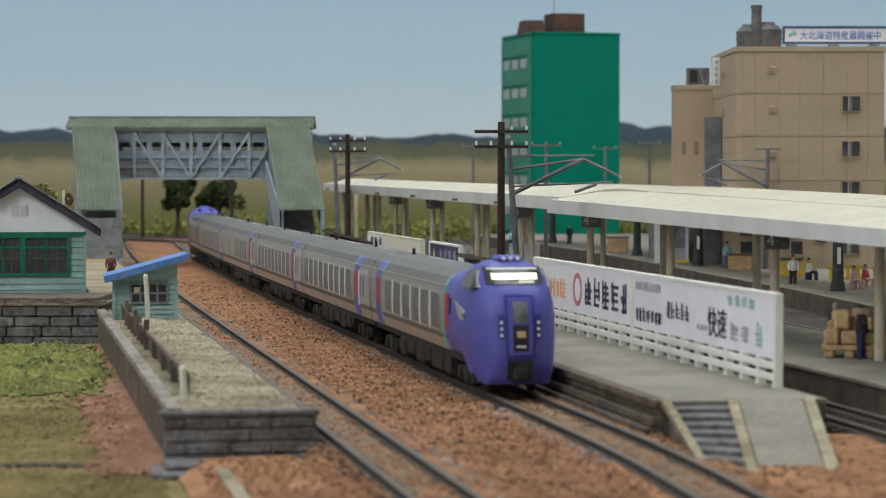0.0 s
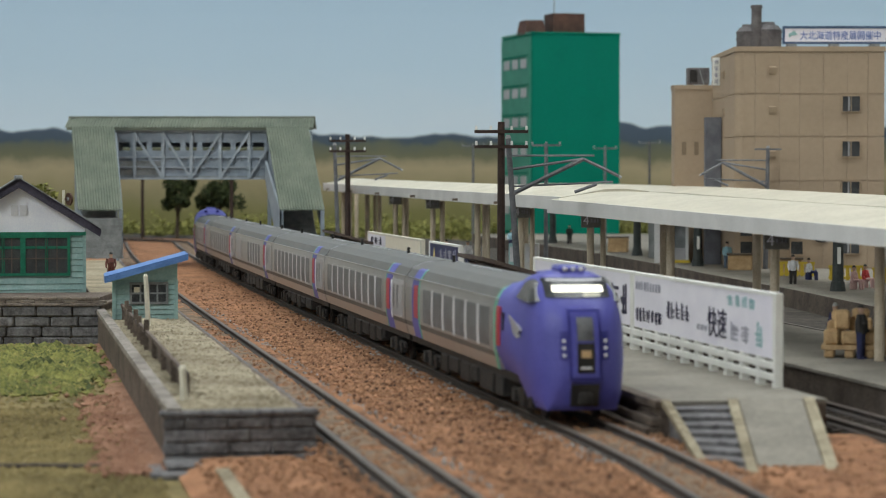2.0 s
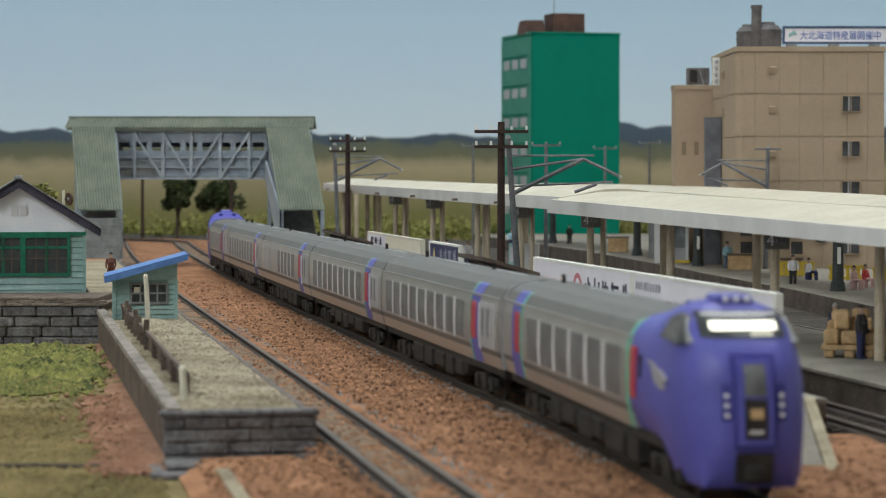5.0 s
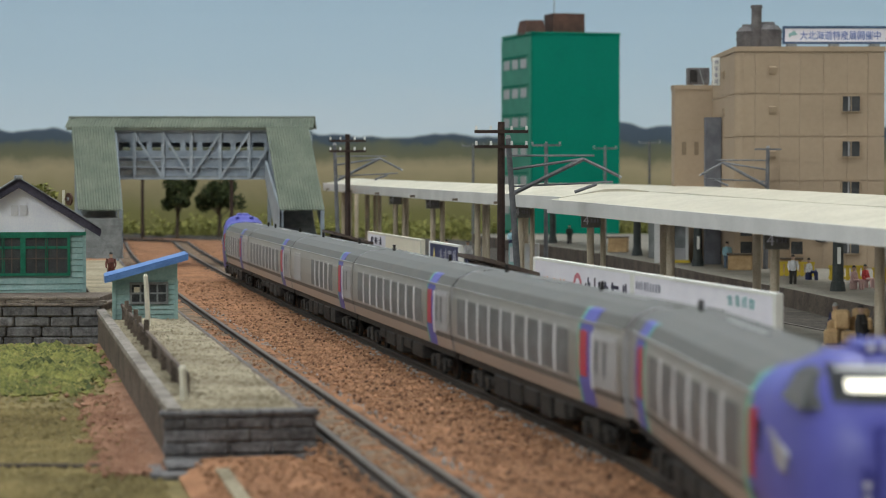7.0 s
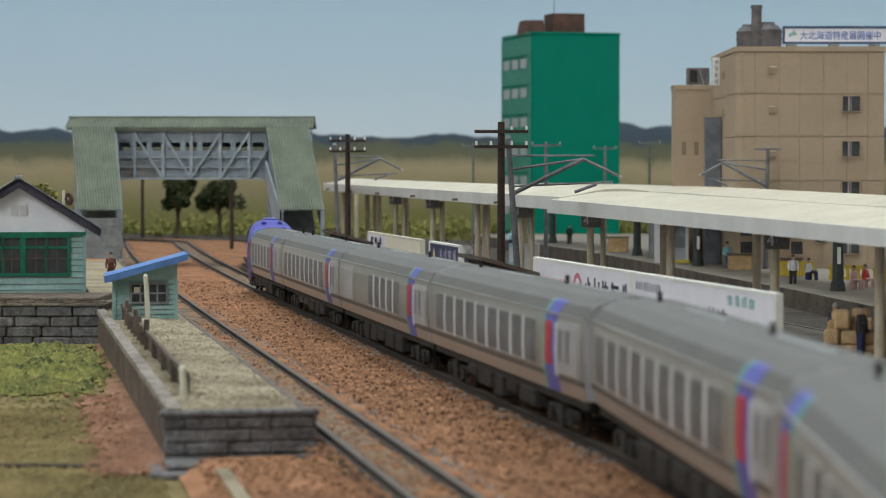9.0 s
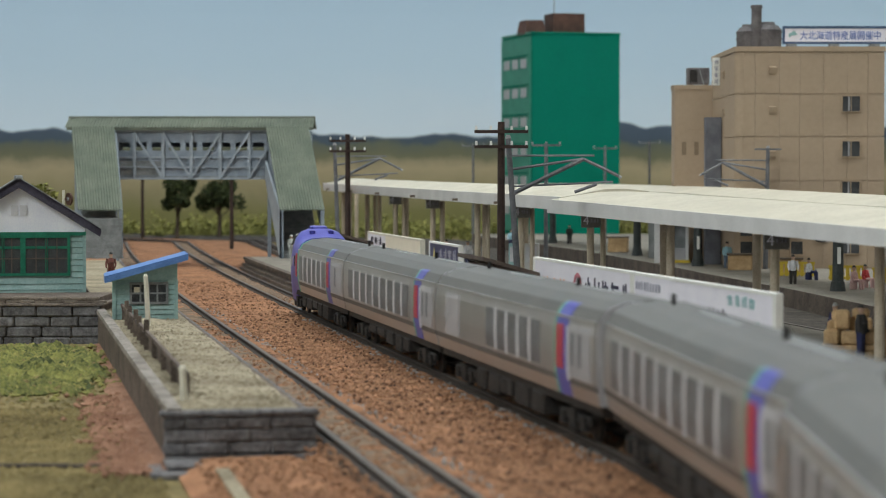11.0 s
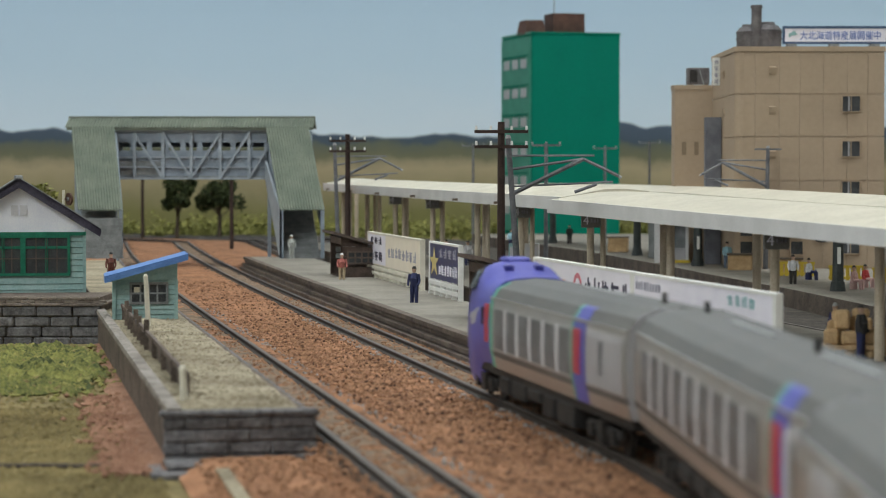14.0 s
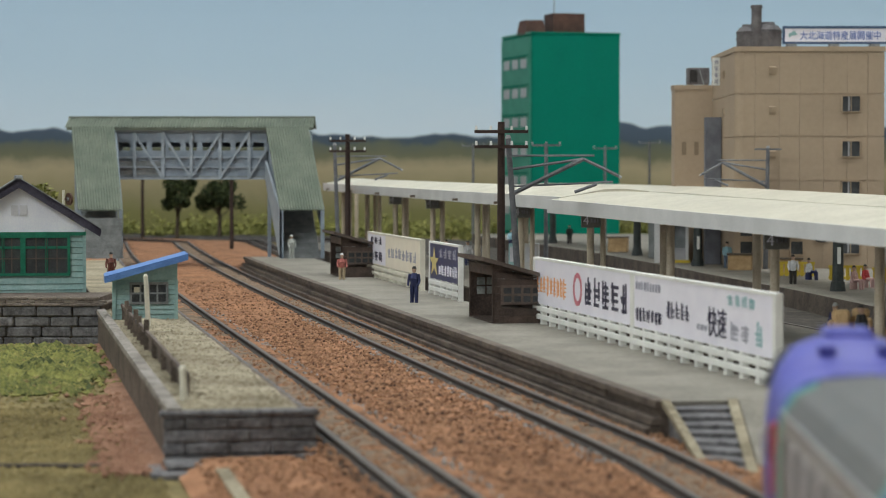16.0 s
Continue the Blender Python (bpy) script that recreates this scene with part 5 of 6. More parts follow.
def shelter(y, label):
    x, yy = off(y, 4.05)
    s = thing("waiting_shelter", x, yy, Z_P, yaw_at(y, 4.05) - 90, label, "shelter", "waiting shelters")
    # local x across the platform (0 is the track side), y along it
    W, D, za, zb = 2.3, 4.8, 2.36, 1.74
    part("back_wall", B(W - 0.1, W, 0, D, 0, zb), M_SHED, s)
    part("floor", B(0, W, 0.05, D, -0.02, 0.05), M_SHED, s)
    part("far_wall", PR([(0, 0), (W, 0), (W, zb), (0, za)], "y", D - 0.1, D), M_SHED, s)
    win = (0.42, 1.95, 0.85, 1.42)
    n = 8
    for i in range(n):
        a, b = za * i / n, za * (i + 1) / n
        for p, q in ([(0.0, win[0] - 0.07), (win[1] + 0.07, W)] if b > win[2] and a < win[3] else [(0.0, W)]):
            top = [min(b, za - (za - zb) * v / W) for v in (p, q)]
            if top[1] <= a + 0.02:
                q = (za - a - 0.02) * W / (za - zb)
                top[1] = a + 0.015
            if q > p + 0.05:
                part("board", PR([(p, a + 0.01), (q, a + 0.01), (q, top[1]), (p, top[0])], "y", 0.0, 0.09), M_SHED, s)
    sash(s, *win, 0.02, 4, 2, M_SHEDTRIM, bar=0.1, rim=0.1)
    for p, q, z0, z1 in ((0.0, 0.14, 0, 1.9), (D - 0.16, D, 0, 1.9), (0, D, 1.9, 2.3)):
        part("front_panel", B(-0.02, 0.08, p, q, z0, z1), M_SHED, s)
    # daylight behind these panes is painted as a pale colour
    for x0 in (0.3, 0.72, 1.14):
        for z0 in (0.95, 1.33):
            part("inner_pane", B(x0, x0 + 0.34, D - 0.14, D - 0.09, z0, z0 + 0.31), M_PALEPANE, s, "pale pane standing for daylight through the far wall")
    part("bench", B(1.3, 1.88, 0.3, D - 0.3, 0.38, 0.46), M_SHEDTRIM, s)
    for yy_ in (0.5, 4.0):
        part("bench_leg", B(1.4, 1.8, yy_, yy_ + 0.12, 0, 0.38), M_SHEDTRIM, s)
    part("roof", PR([(-0.45, za + 0.14), (W + 0.25, zb - 0.06), (W + 0.25, zb + 0.08), (-0.45, za + 0.30)], "y", -0.35, D + 0.35), M_SHEDTRIM, s, "brown sloping roof")


def strokes(bm, x0, x1, z0, z1, n, seed, y=-0.075):
    """Bars in place of writing: n blocks of strokes."""
    rnd = random.Random(seed)
    w = (x1 - x0) / n
    for i in range(n):
        a, b = x0 + w * i + w * 0.09, x0 + w * (i + 1) - w * 0.09
        t = min(b - a, z1 - z0) * 0.06
        for k in range(rnd.choice((3, 4, 4))):
            z = z0 + (z1 - z0) * (0.1 + 0.8 * (k + rnd.random() * 0.5) / 4)
            box(bm, a + rnd.uniform(0, 0.2) * (b - a), b - rnd.uniform(0, 0.2) * (b - a), y - 0.004 * k, y + 0.06, z - t, z + t)
        for k in range(rnd.choice((2, 2, 3))):
            x = a + (b - a) * rnd.uniform(0.12, 0.88)
            box(bm, x - t, x + t, y - 0.02 - 0.003 * k, y + 0.06, z0 + rnd.uniform(0, 0.3) * (z1 - z0), z1 - rnd.uniform(0, 0.25) * (z1 - z0))
    return bm


def ring(bm, x, z, rx, rz, w, y):
    n = 24
    loops = []
    for f in (1.0, 1.0 - w):
        for yy in (y, y + 0.06):
            loops.append([bm.verts.new((x + rx * f * math.cos(a), yy, z + rz * f * math.sin(a))) for a in (2 * math.pi * i / n for i in range(n))])
    for p, q in ((0, 1), (2, 3), (0, 2), (1, 3)):
        for i in range(n):
            bm.faces.new((loops[p][i], loops[p][(i + 1) % n], loops[q][(i + 1) % n], loops[q][i]))
    return bm


def board_fence(ya, yb, material, frame_mat, label, o=5.95):
    ax, ay = off(ya, o)
    bx, by = off(yb, o)
    L = math.hypot(bx - ax, by - ay)
    f = thing("board_fence", ax, ay, Z_P, math.degrees(math.atan2(by - ay, bx - ax)), label, "fence", "platform board fences")
    n = max(3, int(round(L / 1.45)))
    for i in range(n + 1):
        x = L * i / n
        part("post", B(max(0, x - 0.14), min(L, x + 0.16), -0.12, 0.09, -0.01, 0.8), frame_mat, f)
    for z in (0.28, 0.60):
        part("rail", B(0, L, -0.13, -0.02, z - 0.1, z + 0.1, bev=0.02), frame_mat, f)
    board = part("sign_board", B(0, L, -0.07, 0.09, 0.78, 2.55), material, f, "flat sign board")
    part("rim", B(-0.06, L + 0.06, -0.10, 0.11, 2.52, 2.62), frame_mat, f)
    for x in (0.0, L - 0.16):
        part("end_post", B(x - 0.06, x + 0.2, -0.1, 0.12, 0.0, 2.53), frame_mat, f)
    return f, L


def fences():
    f, L = board_fence(93.1, 78.35, M_SIGNWHITE, M_WHITE, "white lattice fence with a cream advertising board")
    part("print", strokes(bmesh.new(), 0.03 * L, 0.37 * L, 1.15, 1.95, 9, 1), M_ORANGEINK, f, "orange bars of lettering")
    part("print", ring(bmesh.new(), 0.485 * L, 1.65, 0.045 * L, 0.62, 0.3, -0.085), M_REDINK, f, "rose ring emblem")
    part("print", strokes(bmesh.new(), 0.55 * L, 0.97 * L, 1.08, 2.22, 5, 4), M_INK, f, "dark block characters as bars")
    f, L = board_fence(78.3, 63.6, M_SIGNWHITE, M_WHITE, "white lattice fence with a pale advertising board")
    part("print", strokes(bmesh.new(), 0.02 * L, 0.23 * L, 2.02, 2.36, 9, 6), M_GREYINK, f, "grey line of small bars")
    part("print", strokes(bmesh.new(), 0.02 * L, 0.24 * L, 0.98, 1.48, 7, 7), M_INK, f, "dark bars of lettering")
    part("print", strokes(bmesh.new(), 0.27 * L, 0.45 * L, 1.28, 1.88, 5, 8), M_INK, f, "dark bars of lettering")
    part("print", strokes(bmesh.new(), 0.50 * L, 0.57 * L, 1.15, 1.35, 4, 9), M_GREYINK, f)
    part("print", strokes(bmesh.new(), 0.70 * L, 0.88 * L, 2.05, 2.40, 4, 12), M_TEALINK, f)
    part("print", strokes(bmesh.new(), 0.72 * L, 0.85 * L, 1.02, 1.62, 2, 13), M_GREYINK, f)
    part("print", strokes(bmesh.new(), 0.87 * L, 0.93 * L, 0.95, 1.8, 1, 14), M_TEALINK, f)
    word = letters("快速", 0.95, M_INK, f)
    word.matrix_basis = P3(0.575 * L, -0.085, 1.12, 0, 90)
    f, L = board_fence(136.9, 118.7, M_SIGNCREAM, M_CREAMWHITE, "cream lattice fence with faded advertising boards")
    part("panel", B(0.2, 0.36 * L, -0.085, 0, 0.82, 2.5), M_SIGNWHITE, f, "pale violet panel")
    part("print", strokes(bmesh.new(), 0.06 * L, 0.3 * L, 1.95, 2.4, 3, 20, -0.1), M_INK, f)
    part("print", strokes(bmesh.new(), 0.06 * L, 0.31 * L, 1.0, 1.6, 3, 21, -0.1), M_INK, f)
    part("print", strokes(bmesh.new(), 0.40 * L, 0.92 * L, 1.3, 1.95, 8, 22), M_GREYINK, f)
    f, L = board_fence(116.4, 108.6, M_NAVY, M_WHITE, "white lattice fence with a navy board and star")
    bm = bmesh.new()
    star = [(0.17 * L + (0.16 * L if i % 2 == 0 else 0.06 * L) * math.sin(i * math.pi / 5), 1.6 + (0.75 if i % 2 == 0 else 0.28) * math.cos(i * math.pi / 5)) for i in range(10)]
    part("print", prism(bm, star, "y", -0.09, 0.0), M_STAR, f, "gold five-pointed star")
    part("print", strokes(bmesh.new(), 0.32 * L, 0.95 * L, 1.0, 1.6, 7, 30), M_SIGNWHITE, f, "white bars of lettering")
    part("print", strokes(bmesh.new(), 0.32 * L, 0.92 * L, 1.85, 2.4, 4, 31), M_GREYINK, f)


def letters(text, size, material, parent, stretch=1.0):
    cu = bpy.data.curves.new("text", "FONT")
    cu.body = text
    cu.size = size * U
    cu.extrude = 0.012 * U
    tmp = bpy.data.objects.new("text", cu)
    scene.collection.objects.link(tmp)
    bpy.context.view_layer.update()
    me = bpy.data.meshes.new_from_object(tmp.evaluated_get(bpy.context.evaluated_depsgraph_get()))
    bpy.data.objects.remove(tmp)
    me.transform(Matrix.Diagonal((stretch, 1, 1, 1)))
    me.materials.clear()
    me.materials.append(material)
    ob = new("lettering", me)
    ob.parent = parent
    return ob


def eaves(y):
    """Height of the canopy's lower edge, which sags towards the near end."""
    return 4.44 + 0.34 * min(1.0, max(-0.2, (y - 64) / 41)) + 0.0043 * max(0.0, y - 105)


def fascia_depth(y):
    return 0.49 + 0.11 * min(1.0, max(0.0, (y - 64) / 41))


def canopy_one():
    c = thing("platform_canopy", 0, 0, 0, 0, "long cream platform canopy on tan posts", "canopy", "platform canopies")
    for ya, yb, o0, o1 in ((56.0, 110.0, 10.4, 15.6), (110.0, 202.0, 11.0, 15.4)):
        ys = steps(ya, yb, 2.5)
        rise = 0.13 if ya > 100 else 0.0

        def along(outline):
            """The outline of (offset, height over the eaves, share of the fascia's depth) drawn along the platform."""
            bm = bmesh.new()
            rings = [[bm.verts.new((*off(y, o), eaves(y) + rise + dz + k * fascia_depth(y))) for o, dz, k in outline] for y in ys]
            n = len(outline)
            for p, q in zip(rings, rings[1:]):
                for i in range(n):
                    bm.faces.new((p[i], p[(i + 1) % n], q[(i + 1) % n], q[i]))
            bm.faces.new(rings[0][::-1])
            bm.faces.new(rings[-1])
            return bm
        part("roof", along([(o0 + 0.06, 0.3, 0), (o1, 0.3, 0), (o1, 0.3, 1), (o1 - 1.2, 0.42, 1), ((o0 + o1) / 2, 0.4, 1), (o0 + 1.2, 0.2, 1), (o0 + 0.05, 0, 1)]), M_CANOPY, c, "cream canopy roof")
        part("fascia", along([(o0, 0, 0), (o0 + 0.1, 0, 0), (o0 + 0.1, 0.03, 1), (o0, 0.03, 1)]), M_FASCIA, c, "pale grey fascia")
        part("fascia", along([(o1 - 0.1, 0, 0), (o1 + 0.02, 0, 0), (o1 + 0.02, 0.03, 1), (o1 - 0.1, 0.03, 1)]), M_FASCIA, c)
        # shade under the roof is put into the soffit's colour
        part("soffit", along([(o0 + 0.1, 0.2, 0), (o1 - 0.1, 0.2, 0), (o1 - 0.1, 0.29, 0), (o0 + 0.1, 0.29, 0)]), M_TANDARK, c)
    for i, y in enumerate((59.5, 72.0, 82.1, 95.3, 108.7, 123.8, 135.7, 150.8, 166.7, 181.6, 197.1)):
        zt = eaves(y) + (0.2 if y < 110 else 0.33)
        for k, o in enumerate((12.2, 14.3)):
            if k and y < 75:
                continue
            x, yy = off(y + k * 8.3, o)
            part("post", T((x, yy, Z_P), (x, yy, zt), 0.17, 0.17, seg=10), M_TAN, c, "tan post")
            if y > 100 and k == 0:
                part("post", T((x + 0.6, yy + 0.1, Z_P), (x + 0.6, yy + 0.1, zt), 0.13, 0.13, seg=10), M_TAN, c)
        x, yy = off(y, 12.2)
        # beams take the same shaded brown
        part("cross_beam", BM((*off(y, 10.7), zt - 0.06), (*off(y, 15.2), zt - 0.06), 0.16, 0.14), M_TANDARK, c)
        if i not in (2, 4, 5, 7, 8):
            continue
        box_ = part("sign_box", B(x - 0.46, x + 0.46, yy - 0.5, yy - 0.2, zt - 0.86, zt - 0.22, bev=0.03), M_SIGNBOX, c, "grey-brown hanging sign box")
        digit = letters("4", 0.58, M_SIGNWHITE, box_)
        digit.matrix_basis = P3(x - 0.38, yy - 0.52, zt - 0.72, 0, 90)
        part("sign_bars", strokes(bmesh.new(), x - 0.04, x + 0.38, zt - 0.64, zt - 0.44, 3, 40 + i, yy - 0.53), M_GREYINK, box_)


EDGE3 = [(22.0, 70.0), (20.6, 92.0), (19.5, 103.5), (18.0, 121.6), (15.8, 140.6), (14.6, 154.0), (11.0, 185.0), (6.0, 215.0)]


def along3(y, inn):
    xs, ys = [p[0] for p in EDGE3], [p[1] for p in EDGE3]
    return (float(np.interp(y, ys, xs)) + inn, y)


def canopy_two():
    c = thing("platform_canopy", 0, 0, 0, 0, "cream station canopy on dark green posts", "canopy", "platform canopies")
    bm = bmesh.new()
    rings = []
    for y in steps(72, 212, 4):
        h = 0.12 * max(0.0, min(1.0, (y - 120) / 60)) - 0.2 * max(0.0, min(1.0, (150 - y) / 40))
        rings.append([bm.verts.new((*along3(y, i), z + h)) for i, z in ((0.3, 5.3), (4.6, 5.3), (4.6, 5.72), (2.4, 5.8), (0.3, 5.4))])
    for a, b in zip(rings, rings[1:]):
        for i in range(5):
            bm.faces.new((a[i], a[(i + 1) % 5], b[(i + 1) % 5], b[i]))
    bm.faces.new(rings[0][::-1])
    bm.faces.new(rings[-1])
    part("roof", bm, M_CANOPY, c, "cream canopy roof")
    for y in (78, 92, 107, 119.4, 153, 173, 205):
        x, yy = along3(y, 1.9)
        part("post", T((x, yy, Z_P), (x, yy, 5.35), 0.3, 0.24, seg=10), M_DARKPOST, c, "dark green post")
        part("post_shoe", T((x, yy, Z_P), (x, yy, Z_P + 0.5), 0.42, 0.34, seg=10), M_DARKPOST, c)
    for y, z in ((119.4, 2.1), (153, 1.8)):
        x, yy = along3(y, 1.9)
        part("name_plate", B(x - 0.09, x + 0.09, yy - 0.36, yy - 0.31, z, z + 0.85), M_WHITE, c, "white name plate on the post")


def flat_block():
    g = thing("apartment_block", 9.2, 243.0, Z_P, 16, "tall green apartment block with brown roof boxes", "building")
    H_, W_, D_ = 20.6, 9.6, 10.2
    part("wall", B(0, W_, 0, D_, -0.4, H_), M_GREENFLAT, g, "plain deep green wall")
    part("parapet", B(-0.08, W_ + 0.08, -0.08, 0.2, H_ - 0.05, H_ + 0.16), M_GREENFLAT, g)
    # left parapet and side are lightened in colour as if lit
    part("parapet", B(-0.08, 0.2, 0.2, D_ + 0.08, H_ - 0.05, H_ + 0.16), M_GREENLIT, g)
    part("balcony_front", B(-0.14, 0.0, 0.35, D_ - 0.1, 0.1, H_ - 0.3), M_GREENLIT, g, "balcony side, its green lightened for the light on it")
    for k in range(6):
        z = 17.0 - 3.05 * k
        w = new("window")
        w.parent = g
        for j in range(3):
            y = 1.4 + 2.9 * j
            part("pane", B(-0.2, -0.12, y, y + 1.9, z + 0.1, z + 1.05), M_MIDGREY, w, "pale window pane")
        part("lintel", B(-0.22, -0.10, 1.0, D_ - 0.6, z + 1.3, z + 1.45), M_GREENFLAT, w)
    for j, (x, w_, h) in enumerate(((-0.1, 2.3, 1.5), (2.95, 3.5, 2.25))):
        bm = bmesh.new()
        n = 0.25 if j == 0 else 0.02
        lo = [bm.verts.new((a, b, H_)) for a, b in ((x, 2), (x + w_, 2), (x + w_, 5), (x, 5))]
        hi = [bm.verts.new((a, b, H_ + h)) for a, b in ((x + n, 2 + n), (x + w_ - n, 2 + n), (x + w_ - n, 5 - n), (x + n, 5 - n))]
        bm.faces.new(hi)
        for i in range(4):
            bm.faces.new((lo[i], lo[(i + 1) % 4], hi[(i + 1) % 4], hi[i]))
        part("roof_box", bm, M_RUST, g, "rust-brown roof box")
    part("antenna", T((3.4, 3, H_ + 2.0), (3.4, 3, H_ + 4.2), 0.05), M_MAST, g)


def beige_block():
    b = thing("office_building", 18.5, 149.0, Z_P, 0, "beige panelled office building with flat roof", "building")
    W_, D_, H_ = 9.45, 13.0, 13.95
    part("core", B(0.1, W_ - 0.1, 0.5, D_, -0.2, H_), M_BEIGE, b)
    part("core", B(0.5, W_ - 0.1, 0.1, 0.5, -0.2, H_), M_BEIGE, b)
    cols = [0.5, 1.25, 2.8, 4.1, 5.6, 7.1, 8.4, W_]
    rows = [0.0, 2.6, 5.55, 8.35, 11.05, H_ - 0.25]
    wins = {(4, 1), (4, 2), (4, 3)}
    for j in range(5):
        for i in range(7):
            part("wall_panel", B(cols[i] + 0.007, cols[i + 1] - 0.007, 0.0, 0.1, rows[j] + 0.02, rows[j + 1] - 0.02), M_BEIGE, b)
        for i in range(4):
            y0, y1 = D_ * i / 4, D_ * (i + 1) / 4
            part("wall_panel", B(0.0, 0.1, max(y0, 0.5) + 0.02, y1 - 0.02, rows[j] + 0.02, rows[j + 1] - 0.02), M_BEIGE, b)
        curve = [(0.5 - 0.5 * math.cos(a), 0.5 - 0.5 * math.sin(a)) for a in (math.pi / 2 * i / 6 for i in range(7))]
        part("corner_panel", PR(curve + [(0.5, 0.5)], "z", rows[j] + 0.02, rows[j + 1] - 0.02), M_BEIGE, b, "rounded corner panel", smooth=True)
    rim = [(-0.05, D_), (-0.05, 0.5)] + [(0.5 - 0.55 * math.cos(a), 0.5 - 0.55 * math.sin(a)) for a in (math.pi / 2 * i / 6 for i in range(1, 6))] + [(0.5, -0.05), (W_ + 0.05, -0.05), (W_ + 0.05, D_)]
    part("cornice", PR(rim, "z", H_ - 0.22, H_ + 0.1), M_BEIGETRIM, b, "beige roof edge")
    for j, z in enumerate((10.4, 7.55, 5.0, 1.4)):
        x = 6.78
        w = sash(b, x, x + 1.1, z - 0.45, z + 0.5, -0.05, 2, 1, M_BEIGETRIM, bar=0.05, rim=0.05)
        part("curtain", B(x + 0.36, x + 0.46, -0.09, -0.06, z - 0.43, z + 0.48), M_MIDGREY, w)
    for x, z in ((2.15, 12.5), (2.15, 10.0), (2.15, 7.2)):
        part("vent", PR([(0.02, z + 0.3), (-0.16, z + 0.22), (-0.10, z - 0.1), (0.02, z - 0.3)], "x", x, x + 0.42), M_BEIGETRIM, b, "small hooded wall vent")
    for x in (0.35, 3.55):
        sash(b, x, x + 0.75, 0.9, 1.7, -0.05, 1, 1, M_BEIGETRIM, rim=0.08)
        sash(b, x, x + 0.75, 2.05, 2.35, -0.05, 1, 1, M_BEIGETRIM, rim=0.08)
    for z in (12.5, 10.0):
        part("vent", PR([(0.02, z + 0.3), (-0.14, z + 0.22), (-0.08, z - 0.1), (0.02, z - 0.3)], "y", 5.6, 6.6), M_BEIGETRIM, b, "small hooded wall vent")
    part("shaft", B(-1.1, -0.06, 6.9, 7.8, -0.2, 9.75), M_SLATEGREY, b, "dark slate shaft")
    part("round_sign", ring(bmesh.new(), 5.5, 2.4, 0.75, 0.75, 0.2, -0.1), M_UNDER, b, "dark ring on the wall")
    sign = part("side_sign", B(-0.52, -0.03, 8.0, 8.12, 11.9, 13.75), M_WHITE, b, "white vertical side sign")
    bm = bmesh.new()
    for k in range(4):
        strokes(bm, -0.44, -0.12, 12.0 + 0.43 * k, 12.34 + 0.43 * k, 1, 60 + k, 7.97)
    part("side_sign_bars", bm, M_GREYINK, sign)
    # lower wing
    w = thing("office_wing", 15.9, 161.5, Z_P, 0, "lower beige wing beside the office building", "building")
    part("wall", B(0, 2.6, 0, 2.2, -0.2, 12.0), M_BEIGE, w)
    part("cornice", B(-0.06, 2.6, -0.06, 2.2, 11.8, 12.1), M_BEIGETRIM, w)
    for z in (3.0, 6.1, 9.0):
        part("seam", B(-0.02, 2.6, -0.02, 0.02, z, z + 0.06), M_BEIGETRIM, w)
    for x in (0.5, 1.35, 2.2):
        part("slot_window", B(x, x + 0.3, -0.03, 0.05, 7.3, 8.2), M_SLOT, w, "narrow slot window")
    a = thing("rooftop_unit", 17.0, 163.0, Z_P + 12.1, 0, "dark rooftop air unit on short feet", "air unit")
    part("casing", B(-0.05, 1.45, 0, 1.2, 0.12, 1.25, bev=0.04), M_TANK, a)
    part("grille", B(0.1, 0.6, -0.04, 0.0, 0.25, 1.1), M_UNDER, a)
    part("pipe", BM((0.75, -0.08, 1.15), (1.05, -0.08, 0.05), 0.08), M_GREYBOARD, a)
    for x in (0.1, 1.2):
        part("foot", B(x, x + 0.2, 0.1, 1.1, 0, 0.14), M_TANK, a)
    # tanks and chimney
    t = thing("water_tank", 20.35, 152.5, Z_P + H_ + 0.1, 0, "grey ribbed rooftop water tanks with a flue", "water tank")
    for x, r, h in ((-0.55, 0.8, 1.5), (0.55, 1.02, 1.65)):
        bm = tube(bmesh.new(), (x, 0, 0), (x, 0, h - 0.4), r, r, seg=20)
        tube(bm, (x, 0, h - 0.4), (x, 0, h - 0.1), r, r * 0.75, seg=20)
        tube(bm, (x, 0, h - 0.1), (x, 0, h + 0.1), r * 0.6, r * 0.55, seg=20)
        for z in (0.1, 0.62, 1.05):
            tube(bm, (x, 0, z), (x, 0, z + 0.09), r + 0.05, r + 0.05, seg=20)
        part("tank", bm, M_TANK, t)
    part("flue", T((-0.15, -0.7, 0), (-0.15, -0.7, 2.75), 0.33, seg=14), M_TANK, t)
    part("flue_rim", T((-0.15, -0.7, 2.6), (-0.15, -0.7, 2.8), 0.38, seg=14), M_TANK, t)
    # roof sign
    s = thing("roof_sign", 21.75, 150.2, Z_P + H_ + 0.1, 0, "white rooftop banner sign with blue frame and lettering", "sign")
    part("panel", B(0, 6.55, -0.06, 0.1, 0.35, 1.28), M_SIGNWHITE, s)
    for q in ((-0.1, 6.65, 1.2, 1.36), (-0.1, 6.65, 0.22, 0.36), (-0.1, 0.04, 0.36, 1.2), (6.5, 6.65, 0.36, 1.2)):
        part("frame", B(q[0], q[1], -0.1, 0.12, q[2], q[3]), M_BLUEFRAME, s, "slate blue frame")
    for x in (0.5, 3.2, 5.8):
        part("foot", B(x - 0.3, x + 0.3, -0.1, 0.6, 0, 0.24), M_GREYBOARD, s)
    w = letters("大北海道特産展開催中", 0.6, M_BLUEINK, s, 0.87)
    w.matrix_basis = P3(0.98, -0.075, 0.54, 0, 90)
